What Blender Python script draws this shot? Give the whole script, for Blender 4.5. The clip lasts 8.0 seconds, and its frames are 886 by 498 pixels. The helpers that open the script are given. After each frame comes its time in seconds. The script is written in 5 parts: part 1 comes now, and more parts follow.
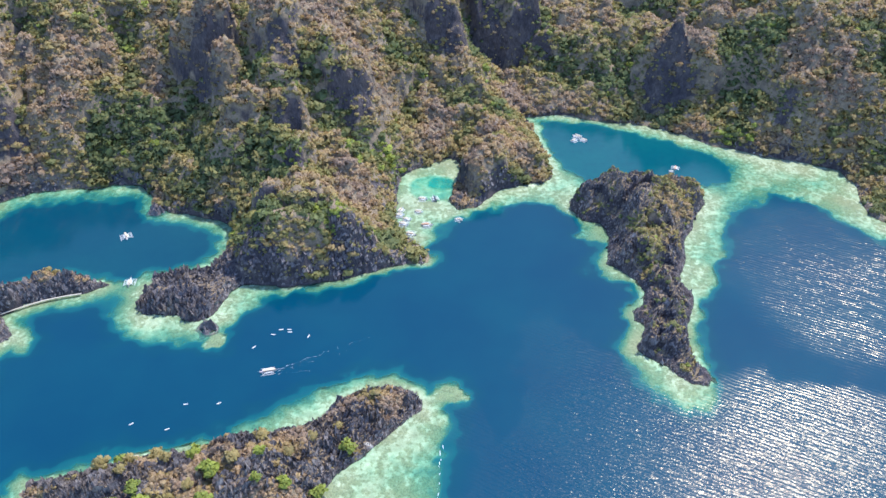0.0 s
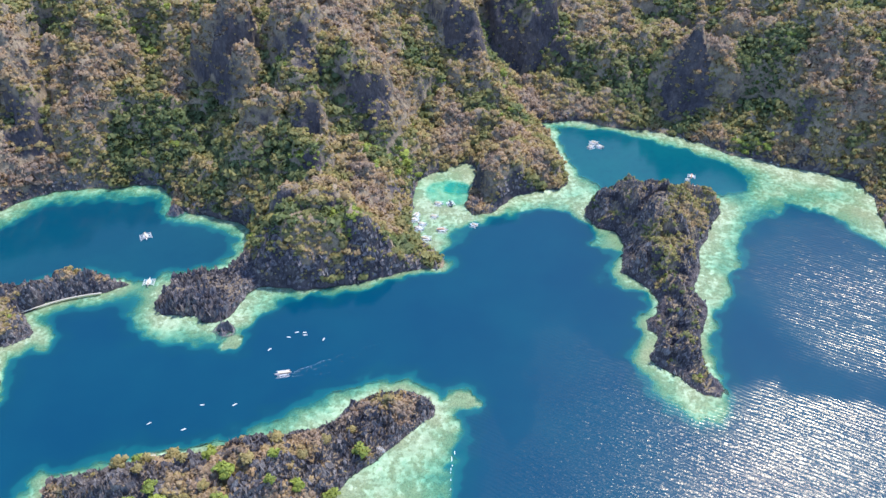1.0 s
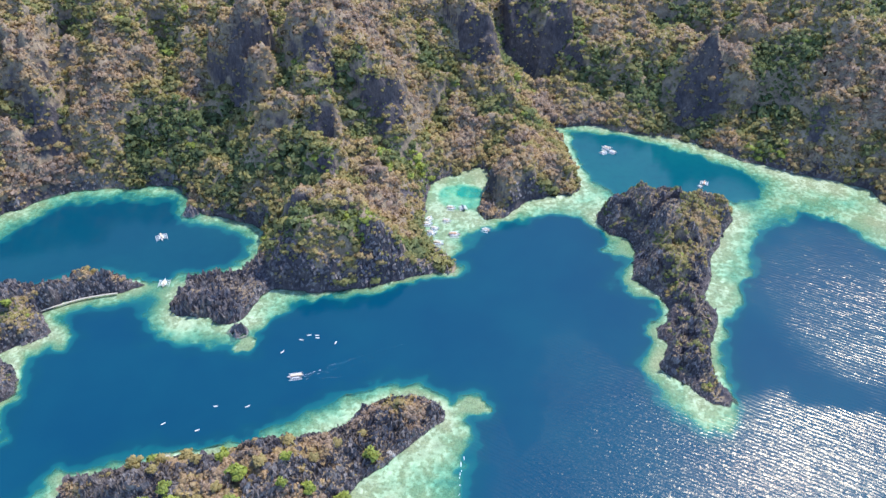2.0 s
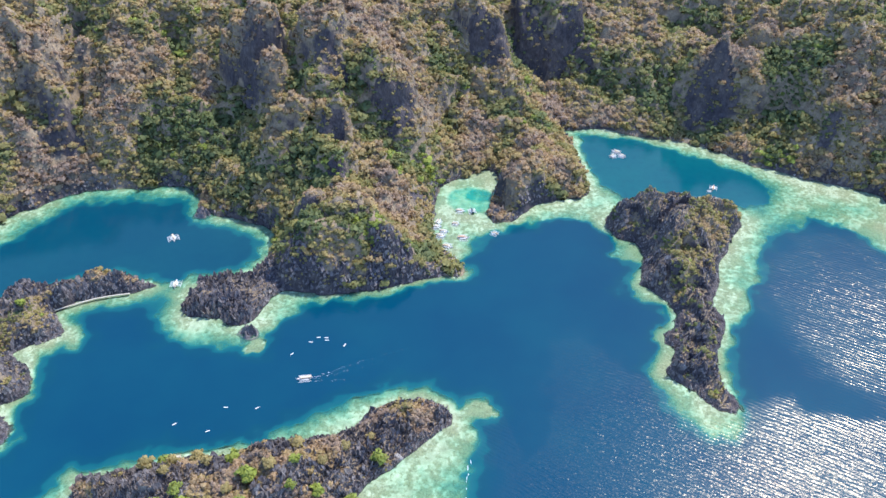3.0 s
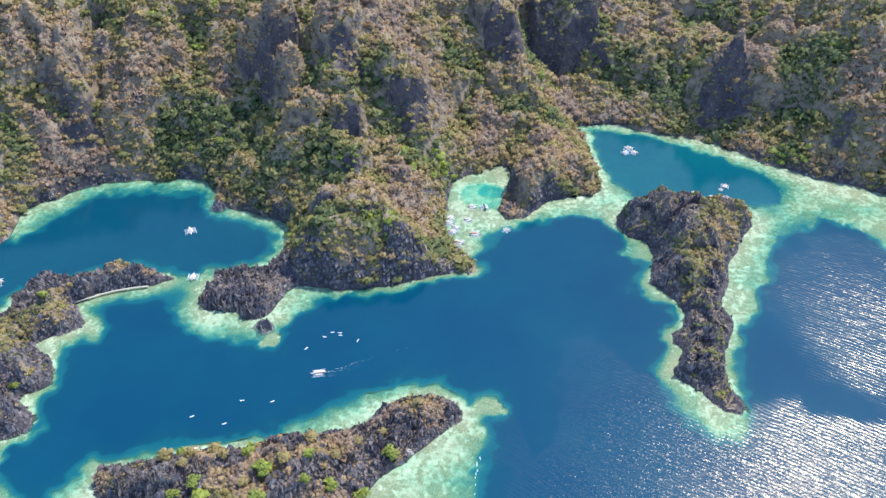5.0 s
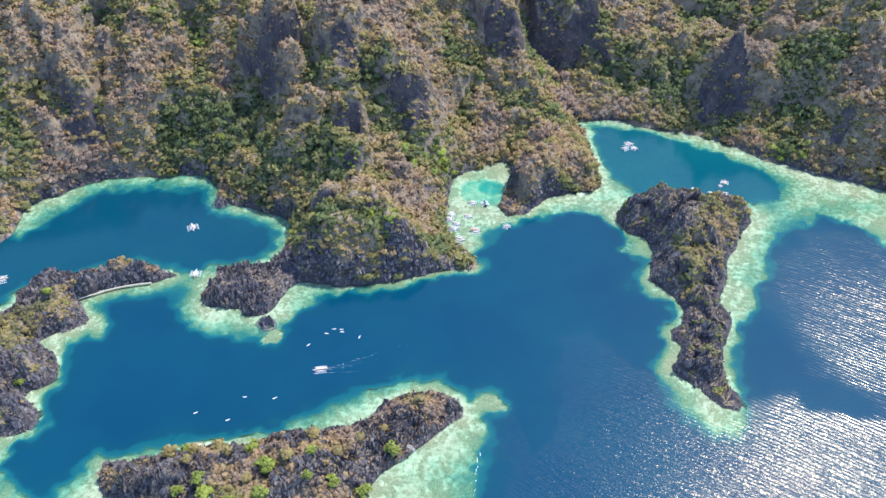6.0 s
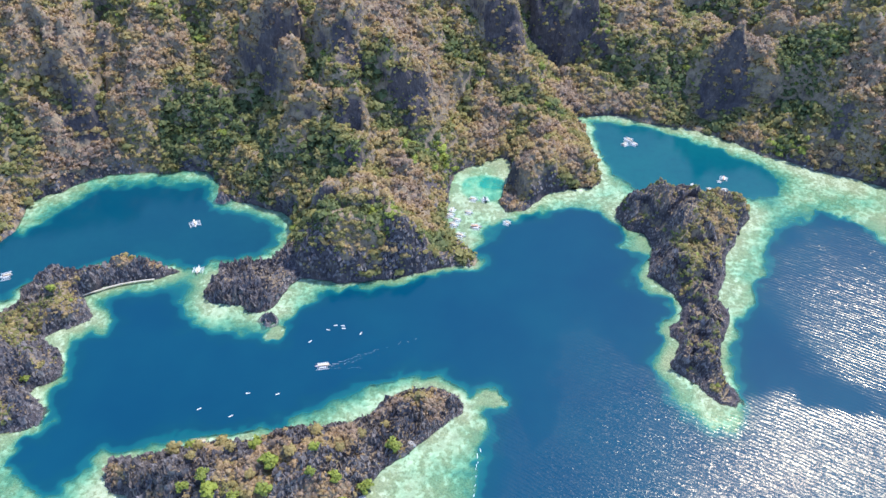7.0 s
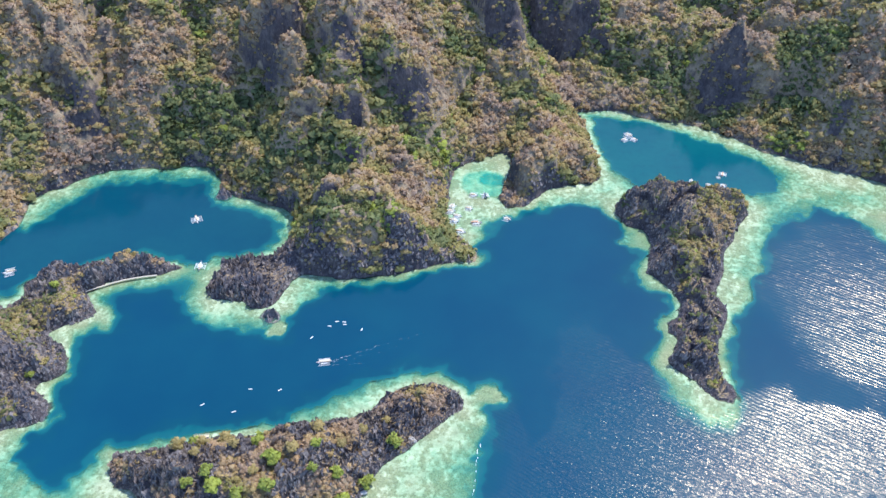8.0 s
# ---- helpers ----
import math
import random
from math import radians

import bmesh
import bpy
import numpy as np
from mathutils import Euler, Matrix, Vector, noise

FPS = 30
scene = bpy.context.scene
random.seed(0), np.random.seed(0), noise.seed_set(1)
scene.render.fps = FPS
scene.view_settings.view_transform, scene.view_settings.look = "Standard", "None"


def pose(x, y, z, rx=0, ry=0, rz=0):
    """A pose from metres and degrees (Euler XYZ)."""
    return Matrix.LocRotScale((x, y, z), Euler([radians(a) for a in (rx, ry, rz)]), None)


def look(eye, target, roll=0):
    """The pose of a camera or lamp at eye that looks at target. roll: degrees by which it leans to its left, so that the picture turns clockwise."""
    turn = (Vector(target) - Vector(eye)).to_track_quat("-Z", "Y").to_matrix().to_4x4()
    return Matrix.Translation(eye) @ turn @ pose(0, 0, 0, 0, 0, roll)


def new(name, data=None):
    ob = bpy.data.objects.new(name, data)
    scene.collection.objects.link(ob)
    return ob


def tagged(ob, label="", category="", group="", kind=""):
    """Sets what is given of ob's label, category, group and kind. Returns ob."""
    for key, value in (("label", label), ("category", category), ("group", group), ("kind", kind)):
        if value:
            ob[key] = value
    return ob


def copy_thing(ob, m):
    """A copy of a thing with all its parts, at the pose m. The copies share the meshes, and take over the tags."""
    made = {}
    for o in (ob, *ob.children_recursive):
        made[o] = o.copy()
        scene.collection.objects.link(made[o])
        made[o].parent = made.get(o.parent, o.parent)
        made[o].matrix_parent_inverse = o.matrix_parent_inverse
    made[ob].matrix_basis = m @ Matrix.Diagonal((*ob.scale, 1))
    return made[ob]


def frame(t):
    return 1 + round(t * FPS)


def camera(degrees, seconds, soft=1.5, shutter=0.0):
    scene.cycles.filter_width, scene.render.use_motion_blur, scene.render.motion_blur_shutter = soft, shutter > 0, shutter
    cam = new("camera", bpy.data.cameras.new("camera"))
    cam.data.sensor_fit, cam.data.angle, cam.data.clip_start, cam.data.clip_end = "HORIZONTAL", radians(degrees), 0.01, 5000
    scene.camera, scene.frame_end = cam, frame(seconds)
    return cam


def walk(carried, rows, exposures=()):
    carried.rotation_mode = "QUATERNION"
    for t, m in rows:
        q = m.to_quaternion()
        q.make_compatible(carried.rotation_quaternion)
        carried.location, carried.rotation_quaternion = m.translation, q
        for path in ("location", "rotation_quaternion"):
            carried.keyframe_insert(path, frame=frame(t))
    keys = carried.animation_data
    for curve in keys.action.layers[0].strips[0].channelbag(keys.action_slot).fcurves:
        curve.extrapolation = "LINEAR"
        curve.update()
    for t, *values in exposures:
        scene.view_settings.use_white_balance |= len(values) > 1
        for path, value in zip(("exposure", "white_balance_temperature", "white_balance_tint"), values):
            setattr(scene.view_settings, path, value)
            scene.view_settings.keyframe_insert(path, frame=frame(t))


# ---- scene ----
cam = camera(61.5, 8.0, 1.5)
METRES, EYE, TILT, LEAN, TURN = 75.0, 470.3, -39.6, 0.16, 0.0
ROWS = [
    (0.0, 0.0, 0.0, 0.0, 0.0, 0.0, -0.0),
    (0.5, -0.0068, -0.0325, 0.0526, 0.52, -0.1, -0.46),
    (1.0, -0.0092, -0.0679, 0.1088, 1.1, -0.23, -0.97),
    (1.5, -0.0133, -0.1029, 0.1671, 1.58, -0.4, -1.37),
    (3.0, -0.0184, -0.1981, 0.3208, 2.67, -0.88, -2.18),
    (3.5, -0.021, -0.2296, 0.3732, 2.97, -1.16, -2.41),
    (4.0, -0.0281, -0.2626, 0.4266, 3.27, -1.52, -2.65),
    (4.5, -0.0315, -0.2981, 0.4815, 3.49, -1.96, -2.81),
    (6.0, -0.0347, -0.3956, 0.6324, 3.61, -3.18, -2.84),
    (6.5, -0.0365, -0.4277, 0.6847, 3.63, -3.6, -2.84),
    (7.0, -0.0398, -0.4622, 0.7421, 3.63, -4.05, -2.83),
    (7.5, -0.0448, -0.4963, 0.7943, 3.62, -4.47, -2.84),
    (8.0, -0.0458, -0.5273, 0.8466, 3.63, -4.9, -2.85),
]
walk(cam, [(t, pose(0, 0, EYE, TILT, LEAN, TURN) @ pose(METRES * x, METRES * y, METRES * z, 90 + pitch, roll, yaw)) for t, x, y, z, yaw, pitch, roll in ROWS], [(0.0, 1.34, 5640, 12.5), (8.0, 1.38, 5640, 12.5)])

# ---- world and sun ----
SUN_AZ, SUN_EL = 42.0, 59.5
sun_way = Vector((math.sin(radians(SUN_AZ)) * math.cos(radians(SUN_EL)), math.cos(radians(SUN_AZ)) * math.cos(radians(SUN_EL)), math.sin(radians(SUN_EL))))
world = bpy.data.worlds.new("sky")
scene.world = world
world.use_nodes = True
wn = world.node_tree
wn.nodes.clear()
sky = wn.nodes.new("ShaderNodeTexSky")
sky.sky_type, sky.sun_disc = "NISHITA", False
sky.sun_elevation, sky.sun_rotation = radians(SUN_EL), radians(SUN_AZ)
sky.air_density, sky.dust_density, sky.ozone_density = 1.0, 0.6, 3.0
wb = wn.nodes.new("ShaderNodeBackground")
wb.inputs["Strength"].default_value = 0.15
wo = wn.nodes.new("ShaderNodeOutputWorld")
wn.links.new(sky.outputs[0], wb.inputs[0])
wn.links.new(wb.outputs[0], wo.inputs[0])
sun = new("sun", bpy.data.lights.new("sun", "SUN"))
sun.data.energy, sun.data.angle, sun.data.color = 2.4, radians(0.55), (1.0, 0.9, 0.71)
sun.matrix_world = look(sun_way * 900, (0, 0, 0))


# ---- materials ----
def material(name):
    m = bpy.data.materials.new(name)
    m.use_nodes = True
    m.node_tree.nodes.clear()
    return m, m.node_tree.nodes, m.node_tree.links


def ramp(nodes, stops, mode="LINEAR"):
    r = nodes.new("ShaderNodeValToRGB")
    r.color_ramp.interpolation = mode
    while len(r.color_ramp.elements) < len(stops):
        r.color_ramp.elements.new(0.5)
    for e, (p, c) in zip(r.color_ramp.elements, stops):
        e.position = p
        e.color = (*c, 1) if len(c) == 3 else c
    return r


def noise_node(nodes, links, coord, scale, detail=4, rough=0.55, stretch=None, turn=0.0):
    n = nodes.new("ShaderNodeTexNoise")
    n.inputs["Scale"].default_value, n.inputs["Detail"].default_value, n.inputs["Roughness"].default_value = scale, detail, rough
    if stretch:
        mp = nodes.new("ShaderNodeMapping")
        mp.vector_type = "TEXTURE"
        mp.inputs["Scale"].default_value = stretch
        mp.inputs["Rotation"].default_value = (0, 0, radians(turn))
        links.new(coord, mp.inputs[0])
        coord = mp.outputs[0]
    links.new(coord, n.inputs["Vector"])
    return n.outputs["Fac"]


def mix_colour(nodes, links, fac, a, b, mode="MIX"):
    x = nodes.new("ShaderNodeMix")
    x.data_type, x.blend_type = "RGBA", mode
    for sock, v in ((x.inputs[0], fac), (x.inputs[6], a), (x.inputs[7], b)):
        if isinstance(v, bpy.types.NodeSocket):
            links.new(v, sock)
        else:
            sock.default_value = v if isinstance(v, float) else (*v, 1)
    return x.outputs[2]


def maths(nodes, links, op, a, b=0.0, clamp=False):
    x = nodes.new("ShaderNodeMath")
    x.operation, x.use_clamp = op, clamp
    for sock, v in ((x.inputs[0], a), (x.inputs[1], b)):
        if isinstance(v, bpy.types.NodeSocket):
            links.new(v, sock)
        else:
            sock.default_value = v
    return x.outputs[0]


def surface(nodes, links, colour, rough=0.9, height=None, bump=0.5, distance=0.5, spec=0.3, metal=0.0):
    p = nodes.new("ShaderNodeBsdfPrincipled")
    if isinstance(colour, bpy.types.NodeSocket):
        links.new(colour, p.inputs["Base Color"])
    else:
        p.inputs["Base Color"].default_value = (*colour, 1)
    p.inputs["Roughness"].default_value, p.inputs["Metallic"].default_value = rough, metal
    p.inputs["Specular IOR Level"].default_value = spec
    if height is not None:
        b = nodes.new("ShaderNodeBump")
        b.inputs["Strength"].default_value, b.inputs["Distance"].default_value = bump, distance
        links.new(height, b.inputs["Height"])
        links.new(b.outputs[0], p.inputs["Normal"])
    o = nodes.new("ShaderNodeOutputMaterial")
    links.new(p.outputs[0], o.inputs[0])
    return p


def place_of(nodes):
    return nodes.new("ShaderNodeNewGeometry")


def rock_colour(nodes, links, pos):
    big = noise_node(nodes, links, pos, 0.05, 3)
    streak = noise_node(nodes, links, pos, 0.22, 7, 0.7, (1.0, 1.0, 2.0))
    c = ramp(nodes, [(0.3, (0.07, 0.063, 0.069)), (0.46, (0.162, 0.147, 0.148)), (0.57, (0.295, 0.27, 0.26)), (0.7, (0.50, 0.465, 0.43))])
    flute = noise_node(nodes, links, pos, 0.9, 4, 0.65, (1.0, 1.0, 4.0))
    streak = maths(nodes, links, "ADD", maths(nodes, links, "MULTIPLY", streak, 0.5), maths(nodes, links, "MULTIPLY", flute, 0.5))
    links.new(streak, c.inputs[0])
    c2 = ramp(nodes, [(0.35, (0.55, 0.54, 0.60)), (0.65, (0.98, 0.91, 0.84))])
    links.new(big, c2.inputs[0])
    return mix_colour(nodes, links, 1.0, c.outputs[0], c2.outputs[0], "MULTIPLY"), streak


def rock_material():
    m, n, l = material("karst_limestone")
    g = place_of(n)
    c, streak = rock_colour(n, l, g.outputs["Position"])
    surface(n, l, c, 0.9, streak, 0.9, 1.2)
    return m


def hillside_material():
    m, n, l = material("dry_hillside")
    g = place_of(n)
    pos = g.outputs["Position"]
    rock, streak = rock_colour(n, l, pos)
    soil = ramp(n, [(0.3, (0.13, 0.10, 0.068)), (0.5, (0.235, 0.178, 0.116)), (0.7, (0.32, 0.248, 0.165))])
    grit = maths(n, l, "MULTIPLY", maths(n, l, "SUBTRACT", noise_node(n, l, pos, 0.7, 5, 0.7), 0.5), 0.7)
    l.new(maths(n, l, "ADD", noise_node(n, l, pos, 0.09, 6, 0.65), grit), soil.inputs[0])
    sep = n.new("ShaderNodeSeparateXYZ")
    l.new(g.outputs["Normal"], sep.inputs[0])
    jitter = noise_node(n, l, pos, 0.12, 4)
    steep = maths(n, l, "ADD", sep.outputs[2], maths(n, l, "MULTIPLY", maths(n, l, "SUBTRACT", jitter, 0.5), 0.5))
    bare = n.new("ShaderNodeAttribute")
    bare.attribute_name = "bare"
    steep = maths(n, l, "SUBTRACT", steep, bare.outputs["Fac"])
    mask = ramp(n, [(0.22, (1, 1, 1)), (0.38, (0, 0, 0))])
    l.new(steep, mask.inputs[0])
    # hillside rock is darkened in colour to stand in for shade on the cliffs
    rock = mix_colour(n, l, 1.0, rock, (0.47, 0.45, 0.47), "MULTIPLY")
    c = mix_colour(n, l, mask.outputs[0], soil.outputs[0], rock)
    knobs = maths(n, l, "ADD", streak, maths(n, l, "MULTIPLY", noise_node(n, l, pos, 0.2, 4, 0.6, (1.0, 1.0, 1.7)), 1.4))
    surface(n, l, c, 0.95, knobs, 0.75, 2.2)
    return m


def foliage_material(name="foliage"):
    m, n, l = material(name)
    a = n.new("ShaderNodeAttribute")
    a.attribute_name = "tint"
    c = ramp(n, [(0.0, (0.335, 0.25, 0.195)), (0.2, (0.395, 0.275, 0.16)), (0.38, (0.385, 0.285, 0.13)), (0.56, (0.318, 0.268, 0.10)),
                 (0.72, (0.222, 0.215, 0.078)), (0.88, (0.135, 0.165, 0.066)), (1.0, (0.30, 0.34, 0.062))])
    l.new(a.outputs["Fac"], c.inputs[0])
    g = place_of(n)
    var = ramp(n, [(0.0, (0.90, 0.91, 0.92)), (1.0, (1.10, 1.09, 1.08))])
    l.new(g.outputs["Random Per Island"], var.inputs[0])
    colour = mix_colour(n, l, 1.0, c.outputs[0], var.outputs[0], "MULTIPLY")
    patch = ramp(n, [(0.35, (0.82, 0.84, 0.86)), (0.65, (1.14, 1.12, 1.08))])
    l.new(noise_node(n, l, g.outputs["Position"], 0.07, 4, 0.6), patch.inputs[0])
    colour = mix_colour(n, l, 1.0, colour, patch.outputs[0], "MULTIPLY")
    p = n.new("ShaderNodeBsdfPrincipled")
    p.inputs["Roughness"].default_value, p.inputs["Specular IOR Level"].default_value = 0.65, 0.25
    l.new(colour, p.inputs["Base Color"])
    # thin leaves let some of the sun through
    back = n.new("ShaderNodeBsdfTranslucent")
    l.new(colour, back.inputs[0])
    mx = n.new("ShaderNodeMixShader")
    mx.inputs[0].default_value = 0.34
    l.new(p.outputs[0], mx.inputs[1])
    l.new(back.outputs[0], mx.inputs[2])
    o = n.new("ShaderNodeOutputMaterial")
    l.new(mx.outputs[0], o.inputs[0])
    return m


def seabed_material():
    m, n, l = material("sand_and_coral")
    g = place_of(n)
    pos = g.outputs["Position"]
    sand = ramp(n, [(0.34, (0.32, 0.345, 0.265)), (0.5, (0.435, 0.465, 0.37)), (0.64, (0.635, 0.655, 0.555))])
    l.new(maths(n, l, "ADD", maths(n, l, "MULTIPLY", noise_node(n, l, pos, 0.16, 6, 0.72), 0.75), maths(n, l, "MULTIPLY", noise_node(n, l, pos, 0.03, 3), 0.25)), sand.inputs[0])
    coral = ramp(n, [(0.4, (0.16, 0.175, 0.11)), (0.6, (0.33, 0.34, 0.22))])
    l.new(noise_node(n, l, pos, 0.7, 5, 0.7), coral.inputs[0])
    patch = ramp(n, [(0.44, (0, 0, 0)), (0.55, (1, 1, 1))])
    sep = n.new("ShaderNodeSeparateXYZ")
    l.new(pos, sep.inputs[0])
    deep = maths(n, l, "MULTIPLY", maths(n, l, "ADD", sep.outputs[2], 0.5), -0.016)
    wide = maths(n, l, "MULTIPLY", maths(n, l, "SUBTRACT", noise_node(n, l, pos, 0.045, 3), 0.5), 0.6)
    speck = maths(n, l, "ADD", noise_node(n, l, pos, 0.2, 6, 0.66), wide)
    cover = n.new("ShaderNodeAttribute")
    cover.attribute_name = "coral"
    l.new(maths(n, l, "ADD", maths(n, l, "ADD", speck, deep), maths(n, l, "MULTIPLY", cover.outputs["Fac"], 0.2)), patch.inputs[0])
    c = mix_colour(n, l, maths(n, l, "MULTIPLY", patch.outputs[0], 0.85), sand.outputs[0], coral.outputs[0])
    surface(n, l, c, 0.95, noise_node(n, l, pos, 0.9, 3), 0.4, 0.3, 0.1)
    return m


def water_material():
    m, n, l = material("sea_water")
    g = place_of(n)
    pos = g.outputs["Position"]
    at = n.new("ShaderNodeAttribute")
    at.attribute_name = "depth"
    wob = maths(n, l, "SUBTRACT", noise_node(n, l, pos, 0.12, 5, 0.6), 0.5)
    depth = maths(n, l, "ADD", at.outputs["Fac"], maths(n, l, "MULTIPLY", maths(n, l, "MINIMUM", at.outputs["Fac"], 3.5), maths(n, l, "MULTIPLY", wob, 1.3)))
    d = maths(n, l, "DIVIDE", depth, 40.0, True)
    body = ramp(n, [(0.0, (0.25, 0.34, 0.235)), (0.05, (0.09, 0.26, 0.19)), (0.085, (0.028, 0.165, 0.15)), (0.12, (0.012, 0.115, 0.125)), (0.15, (0.010, 0.09, 0.112)), (0.25, (0.005, 0.076, 0.098)), (0.29, (0.005, 0.055, 0.088)), (0.36, (0.0035, 0.049, 0.083)), (0.75, (0.003, 0.0455, 0.086))])
    l.new(d, body.inputs[0])
    solid = ramp(n, [(0.0, (0.03,) * 3), (0.03, (0.08,) * 3), (0.055, (0.22,) * 3), (0.08, (0.55,) * 3), (0.11, (0.82,) * 3), (0.16, (0.96,) * 3), (0.22, (1,) * 3)])
    l.new(d, solid.inputs[0])
    big = noise_node(n, l, pos, 0.012, 3)
    drift = ramp(n, [(0.35, (0.85, 0.9, 0.94)), (0.65, (1.2, 1.08, 1.0))])
    l.new(big, drift.inputs[0])
    colour = mix_colour(n, l, 1.0, body.outputs[0], drift.outputs[0], "MULTIPLY")
    # over clean sand the water glows a fuller turquoise than over coral
    sand = n.new("ShaderNodeAttribute")
    sand.attribute_name = "sand"
    colour = mix_colour(n, l, sand.outputs["Fac"], colour, mix_colour(n, l, 1.0, colour, (1.3, 2.05, 1.65), "MULTIPLY"))
    clear = n.new("ShaderNodeBsdfTransparent")
    # the deeper the water, the more of the red and then of the green it swallows
    tone = ramp(n, [(0.0, (0.95, 0.98, 0.94)), (0.03, (0.82, 0.96, 0.88)), (0.07, (0.56, 0.90, 0.80)), (0.13, (0.24, 0.74, 0.70)), (0.25, (0.06, 0.42, 0.50))])
    l.new(d, tone.inputs[0])
    l.new(tone.outputs[0], clear.inputs[0])
    dif = n.new("ShaderNodeBsdfDiffuse")
    l.new(colour, dif.inputs[0])
    under = n.new("ShaderNodeMixShader")
    l.new(solid.outputs[0], under.inputs[0])
    l.new(clear.outputs[0], under.inputs[1])
    l.new(dif.outputs[0], under.inputs[2])
    # ripples: wind waves in long crests and finer chop; the sheltered lagoons lie calmer
    calm = n.new("ShaderNodeAttribute")
    calm.attribute_name = "chop"
    gust = ramp(n, [(0.36, (0.68,) * 3), (0.6, (1.05,) * 3)])
    l.new(noise_node(n, l, pos, 0.018, 4, 0.6), gust.inputs[0])
    rough_sea = maths(n, l, "MULTIPLY", calm.outputs["Fac"], gust.outputs[0])
    mp = n.new("ShaderNodeMapping")
    mp.vector_type = "TEXTURE"
    mp.inputs["Rotation"].default_value = (0, 0, radians(-27))
    mp.inputs["Scale"].default_value = (3.0, 1.0, 1.0)
    l.new(pos, mp.inputs[0])
    crest = n.new("ShaderNodeTexWave")
    crest.bands_direction = "Y"
    for key, v in (("Scale", 0.088), ("Distortion", 6.0), ("Detail", 2.0), ("Detail Scale", 1.6), ("Detail Roughness", 0.55)):
        crest.inputs[key].default_value = v
    l.new(mp.outputs[0], crest.inputs[0])
    w1 = noise_node(n, l, pos, 0.64, 2, 0.55, (4.0, 1.0, 1.0), -24)
    w2 = noise_node(n, l, pos, 1.2, 1, 0.5, (2.5, 1.0, 1.0), -32)
    hgt = maths(n, l, "ADD", maths(n, l, "MULTIPLY", crest.outputs["Fac"], 0.42), maths(n, l, "ADD", maths(n, l, "MULTIPLY", w1, 0.65), maths(n, l, "MULTIPLY", w2, 0.4)))
    b = n.new("ShaderNodeBump")
    b.inputs["Distance"].default_value = 0.47
    l.new(rough_sea, b.inputs["Strength"])
    l.new(hgt, b.inputs["Height"])
    gloss = n.new("ShaderNodeBsdfGlossy")
    gloss.inputs["Color"].default_value = (0.86, 0.74, 0.57, 1)
    l.new(maths(n, l, "ADD", maths(n, l, "MINIMUM", maths(n, l, "MULTIPLY", calm.outputs["Fac"], 0.4), 0.18), 0.02), gloss.inputs["Roughness"])
    l.new(b.outputs[0], gloss.inputs["Normal"])
    fr = n.new("ShaderNodeFresnel")
    fr.inputs["IOR"].default_value = 1.333
    l.new(b.outputs[0], fr.inputs["Normal"])
    top = n.new("ShaderNodeMixShader")
    l.new(fr.outputs[0], top.inputs[0])
    l.new(under.outputs[0], top.inputs[1])
    l.new(gloss.outputs[0], top.inputs[2])
    o = n.new("ShaderNodeOutputMaterial")
    l.new(top.outputs[0], o.inputs[0])
    return m


def paint_material(name, colour, rough=0.5, wear=0.15):
    m, n, l = material(name)
    g = place_of(n)
    fac = noise_node(n, l, g.outputs["Position"], 1.7, 5, 0.65)
    c = ramp(n, [(0.3, tuple(v * (1 - wear) for v in colour)), (0.7, tuple(min(1.0, v * (1 + wear)) for v in colour))])
    l.new(fac, c.inputs[0])
    surface(n, l, c.outputs[0], rough, fac, 0.15, 0.05)
    return m


ROCK, HILL, LEAF, SEABED, WATER = rock_material(), hillside_material(), foliage_material(), seabed_material(), water_material()
WHITE = paint_material("white_boat_paint", (0.78, 0.78, 0.76), 0.45)
CANVAS = paint_material("pale_canvas", (0.56, 0.47, 0.35), 0.8)
ORANGE = paint_material("faded_orange_canvas", (0.52, 0.31, 0.2), 0.8, 0.25)
RED = paint_material("faded_red_paint", (0.5, 0.10, 0.07), 0.5)
BAMBOO = paint_material("bamboo", (0.62, 0.52, 0.36), 0.6, 0.25)
DECKING = paint_material("worn_deck_boards", (0.34, 0.24, 0.15), 0.75, 0.3)
DARKHULL = paint_material("dark_hull_paint", (0.06, 0.10, 0.12), 0.5)
CONCRETE = paint_material("weathered_concrete", (0.44, 0.40, 0.33), 0.9, 0.25)
FOAM = paint_material("sea_foam", (0.75, 0.80, 0.82), 0.9)
BARK = paint_material("grey_bark", (0.16, 0.13, 0.10), 0.9, 0.3)
PLASTIC = paint_material("white_plastic", (0.8, 0.8, 0.78), 0.35, 0.05)
PALEROCK = paint_material("bleached_rock", (0.42, 0.39, 0.35), 0.9, 0.25)


# ---- fields: noise, outlines, heights ----
def lattice(x, y, seed):
    table = np.random.RandomState(seed).rand(256, 256)
    xi, yi = np.floor(x).astype(int), np.floor(y).astype(int)
    fx, fy = x - xi, y - yi
    fx, fy = fx * fx * (3 - 2 * fx), fy * fy * (3 - 2 * fy)
    a, b = table[xi % 256, yi % 256], table[(xi + 1) % 256, yi % 256]
    c, d = table[xi % 256, (yi + 1) % 256], table[(xi + 1) % 256, (yi + 1) % 256]
    return (a * (1 - fx) + b * fx) * (1 - fy) + (c * (1 - fx) + d * fx) * fy


